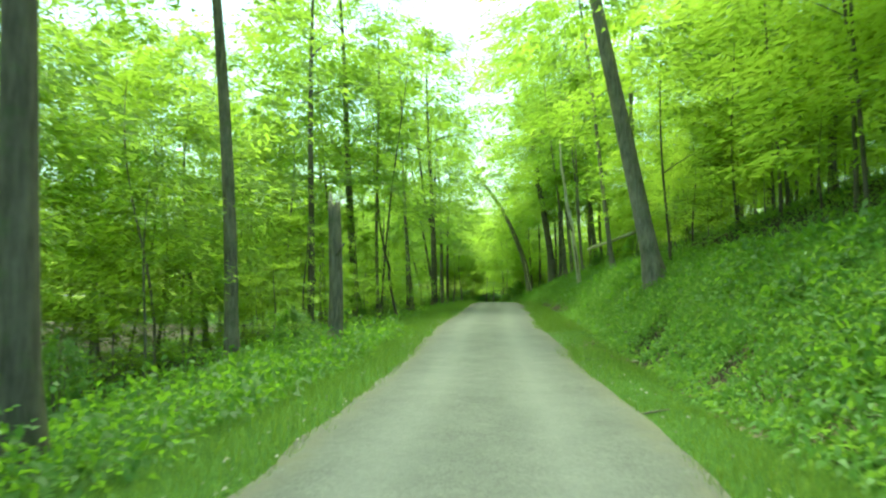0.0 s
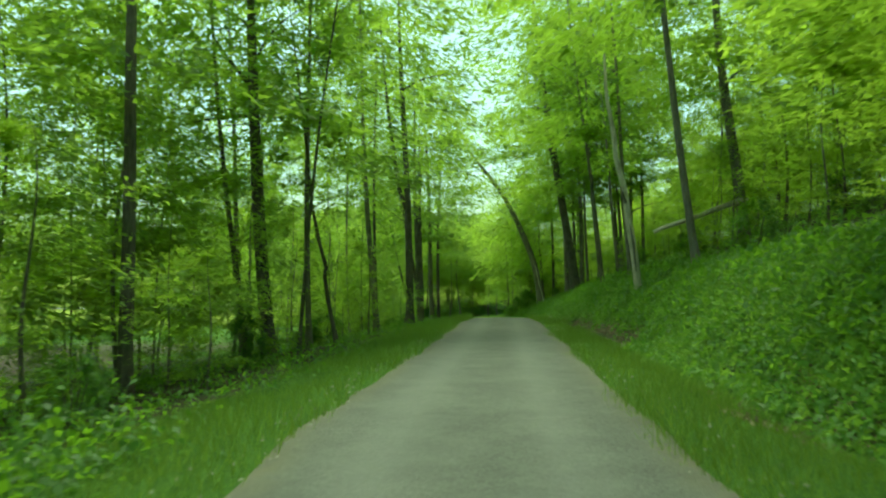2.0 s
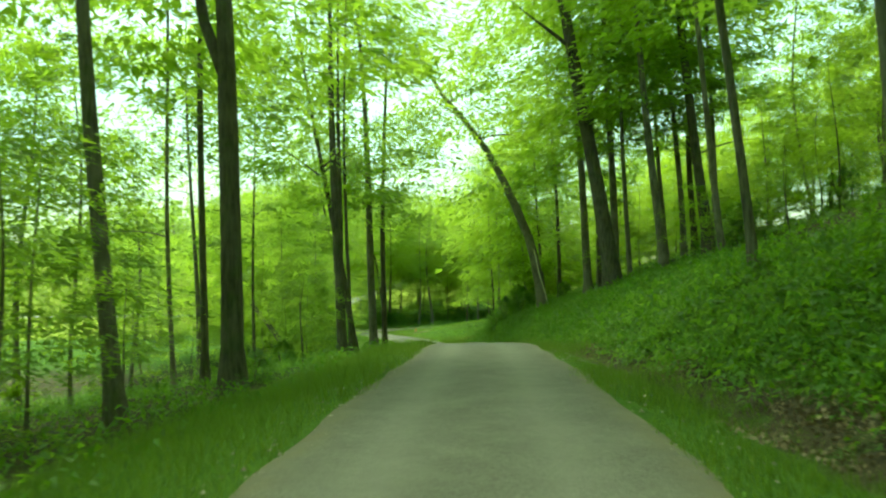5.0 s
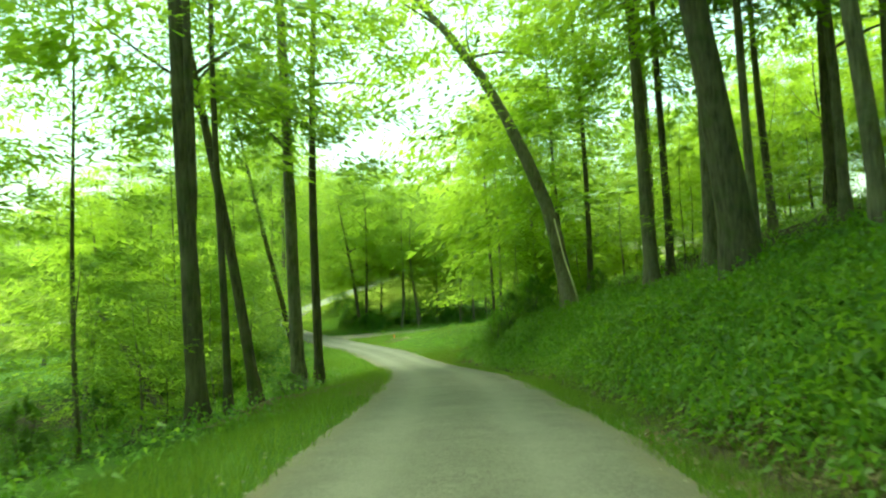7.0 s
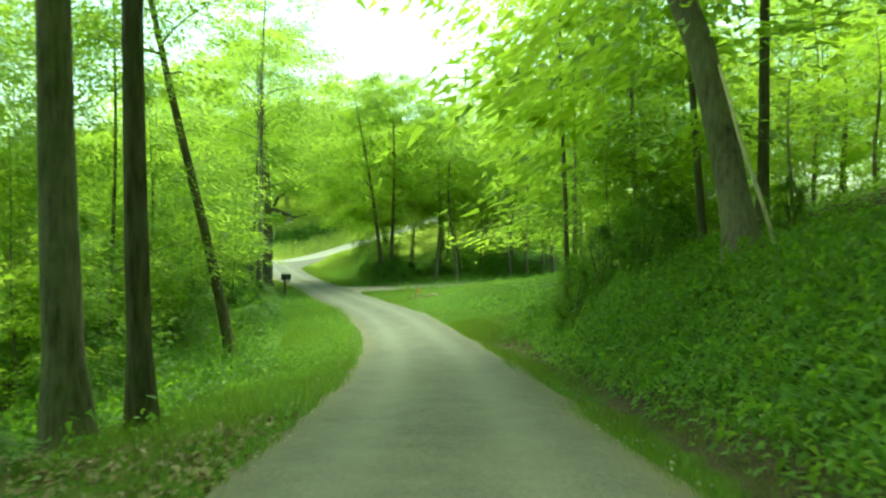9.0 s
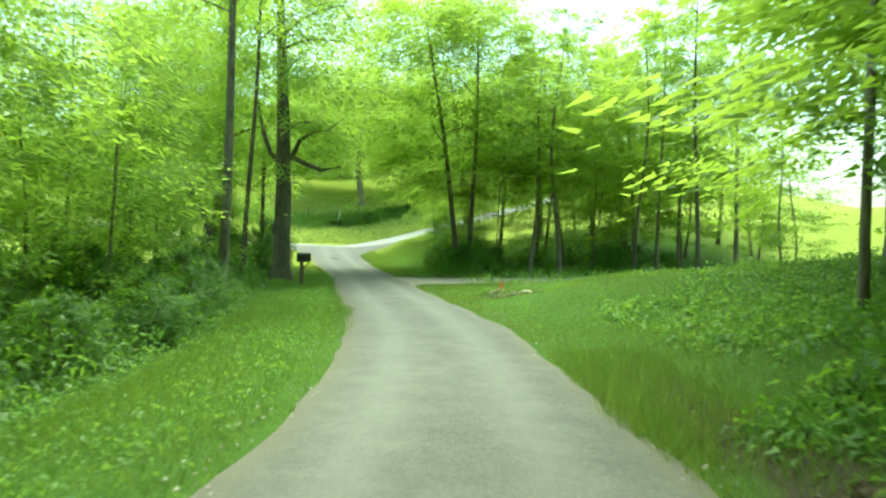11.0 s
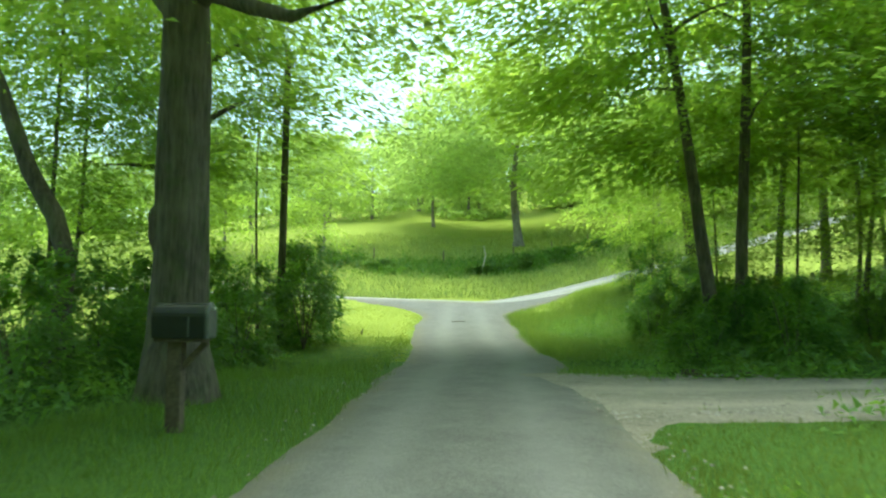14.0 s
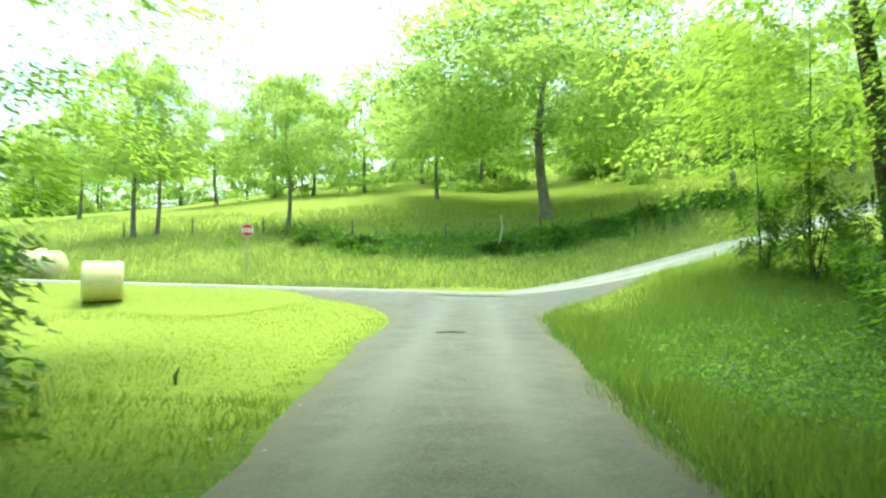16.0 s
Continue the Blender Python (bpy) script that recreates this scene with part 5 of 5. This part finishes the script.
for k in range(7):
    bx, by, ba = 2.1 + RNG.normal(0, 0.25), 125.0 + RNG.normal(0, 0.3), RNG.uniform(-0.5, 0.9)
    bz = gz(bx, by)
    limb_thing("brush_stick", [(bx - 0.6 * math.cos(ba), by - 0.6 * math.sin(ba), bz + 0.06), (bx, by, bz + 0.14 + 0.02 * k), (bx + 0.7 * math.cos(ba), by + 0.7 * math.sin(ba), bz + 0.12)], [0.022, 0.018, 0.01], BARK if k % 2 else DEADWOOD, "dry stick in the brush heap", "branch", 6)


twz = gz(-14.05, 154.8) + 0.13
limb_thing("fallen_twig", [(-14.4, 154.65, twz), (-14.05, 154.8, twz + 0.02), (-13.75, 154.9, twz)], [0.018, 0.022, 0.012], BARK_DARK, "dark twig lying on the gravel lane", "branch", 6)
dwz = gz(-14.5, 146.6)
limb_thing("dry_weed_stalk", [(-14.5, 146.6, dwz - 0.03), (-14.52, 146.6, dwz + 0.12), (-14.46, 146.62, dwz + 0.24)], [0.012, 0.035, 0.01], BARK_DARK, "dark dry weed stalk standing in the meadow", "weed", 7)


# ---- made things ----
def plain_material(name, colour, rough_v=0.6, metal=0.0, spots_v=0.25, scale=9.0):
    m, nt, b = node_material(name)
    col = ramp(nt, noise_tex(nt, scale, 5, 0.65, coords(nt)), [(0.3, tuple(c * (1 - spots_v) for c in colour)), (0.7, tuple(min(1, c * (1 + spots_v)) for c in colour))])
    nt.links.new(col, b.inputs["Base Color"])
    b.inputs["Roughness"].default_value, b.inputs["Metallic"].default_value = rough_v, metal
    return m


BLACK = plain_material("black_enamel", (0.018, 0.019, 0.02), 0.4)
GREYMETAL = plain_material("galvanised_steel", (0.45, 0.46, 0.46), 0.5, 0.7)
DULL = plain_material("dull_painted_metal", (0.10, 0.105, 0.10), 0.5, 0.2)
WOOD = plain_material("weathered_wood", (0.11, 0.085, 0.06), 0.9, 0, 0.4, 14)
ORANGE = plain_material("orange_plastic", (0.62, 0.13, 0.035), 0.55)
RED = plain_material("red_sign_paint", (0.60, 0.035, 0.03), 0.45, 0, 0.1)
WHITE = plain_material("white_paint", (0.78, 0.78, 0.76), 0.5, 0, 0.08)
HAY = plain_material("pale_hay", (0.62, 0.55, 0.32), 0.95, 0, 0.3, 26)


def bevel_box(bm, size, at, bev=0.01, rot=0.0):
    r = bmesh.ops.create_cube(bm, size=1, matrix=Matrix.Translation(at) @ Matrix.Rotation(rot, 4, "Z") @ Matrix.Diagonal((*size, 1)))
    es = list({e for v in r["verts"] for e in v.link_edges})
    bmesh.ops.bevel(bm, geom=es, offset=bev, segments=2, affect="EDGES", profile=0.5)


def mailbox(x, y, turn):
    base = new("mailbox")
    base.location, base.rotation_euler = (x, y, gz(x, y) - 0.1), (0, 0, turn)
    # body: arched sheet-metal box, its door towards +x
    w, h, ln, zb = 0.30, 0.39, 0.60, 1.16
    prof = [(-w / 2, 0), (w / 2, 0)] + [(w / 2 * math.cos(t), h - w / 2 + w / 2 * math.sin(t)) for t in np.linspace(0, math.pi, 13)]
    bm = bmesh.new()
    rings = [[bm.verts.new((xx, p, zb + q)) for p, q in prof] for xx in (-ln / 2, ln / 2)]
    n = len(prof)
    for i in range(n):
        bm.faces.new((rings[0][i], rings[0][(i + 1) % n], rings[1][(i + 1) % n], rings[1][i]))
    bm.faces.new(rings[0][::-1])
    bm.faces.new(rings[1])
    bmesh.ops.bevel(bm, geom=[e for e in bm.edges if abs(e.verts[0].co.x - e.verts[1].co.x) < 1e-6], offset=0.008, segments=2, affect="EDGES")
    part("body", bm_mesh("body", bm, BLACK), base)
    bm = bmesh.new()
    rings = [[bm.verts.new((xx, p * k, zb + 0.004 + (q - h / 2) * k + h / 2)) for p, q in prof] for xx, k in ((ln / 2 + 0.004, 1.04), (ln / 2 + 0.03, 1.04), (ln / 2 + 0.045, 0.9))]
    for a_, b_ in ((0, 1), (1, 2)):
        for i in range(n):
            bm.faces.new((rings[a_][i], rings[a_][(i + 1) % n], rings[b_][(i + 1) % n], rings[b_][i]))
    bm.faces.new(rings[2])
    bm.faces.new(rings[0][::-1])
    door = part("door", bm_mesh("door", bm, DULL), base, "dull grey metal mailbox door")
    bm = bmesh.new()
    bevel_box(bm, (0.03, 0.07, 0.03), (ln / 2 + 0.055, 0, zb + h - 0.06), 0.006)
    part("latch", bm_mesh("latch", bm, GREYMETAL), door)
    bm = bmesh.new()
    bevel_box(bm, (0.025, 0.012, 0.22), (0.12, -w / 2 - 0.012, zb + 0.13), 0.004)
    part("flag", bm_mesh("flag", bm, DULL), base, "small dull signal flag")
    bm = bmesh.new()
    bevel_box(bm, (0.56, 0.26, 0.04), (0, 0, zb - 0.022), 0.006)
    part("shelf_board", bm_mesh("shelf_board", bm, WOOD), base)
    bm = bmesh.new()
    bevel_box(bm, (0.17, 0.17, 1.3), (-0.06, 0, 0.49), 0.015)
    part("post", bm_mesh("post", bm, WOOD), base)
    bm = bmesh.new()
    bmesh.ops.create_cube(bm, size=1, matrix=Matrix.Translation((0.13, 0, 0.95)) @ Matrix.Rotation(0.75, 4, "Y") @ Matrix.Diagonal((0.06, 0.09, 0.45, 1)))
    part("brace", bm_mesh("brace", bm, WOOD), base)
    return tagged(base, "large black arched mailbox on a weathered post", "mailbox")


mailbox(-7.45, 130.0, radians(22))


def turned(profile, sides=20):
    bm = bmesh.new()
    rings = [[bm.verts.new((r * math.cos(t), r * math.sin(t), z)) for t in np.linspace(0, 2 * math.pi, sides, endpoint=False)] for r, z in profile]
    for a_, b_ in zip(rings, rings[1:]):
        for i in range(sides):
            bm.faces.new((a_[i], a_[(i + 1) % sides], b_[(i + 1) % sides], b_[i]))
    bm.faces.new(rings[0][::-1])
    bm.faces.new(rings[-1])
    return bm


mk = new("marker_post")
mk.location = (1.85, 127.4, gz(1.85, 127.4) - 0.03)
part("cap", bm_mesh("cap", turned([(0.065, 0.08), (0.065, 0.14), (0.058, 0.32), (0.048, 0.43), (0.028, 0.475), (0.008, 0.485)]), ORANGE, True), mk)
part("base", bm_mesh("base", turned([(0.055, -0.1), (0.055, 0.09)]), WOOD, True), mk, "dark stub base")
tagged(mk, "short rounded orange marker post on the lawn", "marker post")


def timber(x, y, ln, az, label):
    bm = bmesh.new()
    bevel_box(bm, (ln, 0.13, 0.13), (0, 0, 0.05), 0.02)
    ob = tagged(new("edging_timber", bm_mesh("edging_timber", bm, WOOD)), label, "timber")
    ob.matrix_world = pose(x, y, gz(x, y) + 0.02, 0, 0, math.degrees(az))
    return ob


timber(-2.2, 139.45, 1.5, math.atan2(DRW[1], DRW[0]) - 0.12, "weathered edging timber beside the gravel driveway")

# the bare dark pole among the bushes
limb_thing("utility_pole", on_ground([(-14.8, 142.1, 0), (-14.78, 142.1, 4), (-14.74, 142.1, 9.5)], 0.4), [0.125, 0.115, 0.1], BARK_DARK, "slim dark upright pole among the bushes", "pole", 14)


def hay_bale(x, y, az, radius=0.75, width=1.3):
    bm = turned([(radius * 0.94, -width / 2), (radius, -width / 2 + 0.08)] + [(radius * (1 + 0.008 * math.sin(9 * q)), -width / 2 + 0.08 + (width - 0.16) * q) for q in np.linspace(0.05, 0.95, 12)] + [(radius, width / 2 - 0.08), (radius * 0.94, width / 2)], 40)
    for v in bm.verts:
        v.co.x *= 1 + RNG.uniform(-0.012, 0.012)
        v.co.y *= 1 + RNG.uniform(-0.012, 0.012)
    ob = tagged(new("hay_bale", bm_mesh("hay_bale", bm, HAY, True)), "pale round hay bale lying on the mown meadow", "hay bale", "hay bales on the meadow")
    ob.matrix_world = pose(x, y, gz(x, y) + radius - 0.05) @ Matrix.Rotation(az, 4, "Z") @ Matrix.Rotation(math.pi / 2, 4, "Y")
    return ob


hay_bale(-29.8, 158.5, radians(48), 0.75, 1.4)
hay_bale(-41.3, 165.0, radians(20))
hay_bale(-43.6, 165.8, radians(60))

# stop sign on the far bank
sg = new("road_sign")
sx, sy = -32.4, 169.7
sg.location, sg.rotation_euler = (sx, sy, gz(sx, sy)), (0, 0, radians(52))


def octagon(r, y0, y1):
    bm = bmesh.new()
    rings = [[bm.verts.new((r * math.cos(t), yy, 2.35 + r * math.sin(t))) for t in np.arange(8) * math.pi / 4 + math.pi / 8] for yy in (y0, y1)]
    for i in range(8):
        bm.faces.new((rings[0][i], rings[0][(i + 1) % 8], rings[1][(i + 1) % 8], rings[1][i]))
    bm.faces.new(rings[0][::-1])
    bm.faces.new(rings[1])
    return bm


plate = part("plate", bm_mesh("plate", octagon(0.36, -0.012, 0.0), WHITE), sg, "white-edged octagonal plate")
part("face", bm_mesh("face", octagon(0.33, -0.018, -0.013), RED), plate, "red octagonal sign face")
bm = bmesh.new()
for k in range(4):
    bevel_box(bm, (0.10, 0.004, 0.24), (-0.225 + 0.15 * k, -0.021, 2.35), 0.001)
part("lettering", bm_mesh("lettering", bm, WHITE), plate, "row of white letter-sized bars")
bm = bmesh.new()
bevel_box(bm, (0.05, 0.04, 2.9), (0, 0.022, 1.35), 0.006)
part("post", bm_mesh("post", bm, GREYMETAL), sg)
tagged(sg, "red octagonal road sign on a metal post", "road sign")

# fence line on the hillside
for i, b in enumerate((-24, -19, -14, -8, -2, 4, 7.5, 11, 14.5, 18)):
    a = float(cross_a(float(b))) + 15.5
    x, y = from_ab(a, float(b))
    ob = limb_thing("fence_post", on_ground([(x, y, 0), (x + 0.03, y, 0.7), (x + 0.02, y, 1.45)], 0.25), [0.06, 0.055, 0.05], WOOD, "weathered wooden fence post on the hillside", "fence post", 8)
    tagged(ob, group="fence posts on the hillside")
wx, wy = from_ab(float(cross_a(0.5)) + 12.0, 1.0)
limb_thing("fence_post", on_ground([(wx, wy, 0), (wx + 0.35, wy, 1.0), (wx + 0.5, wy, 1.7), (wx + 0.35, wy, 2.4)], 0.2), [0.05, 0.05, 0.045, 0.03], DEADWOOD, "pale bent post leaning on the bank", "fence post", 8)
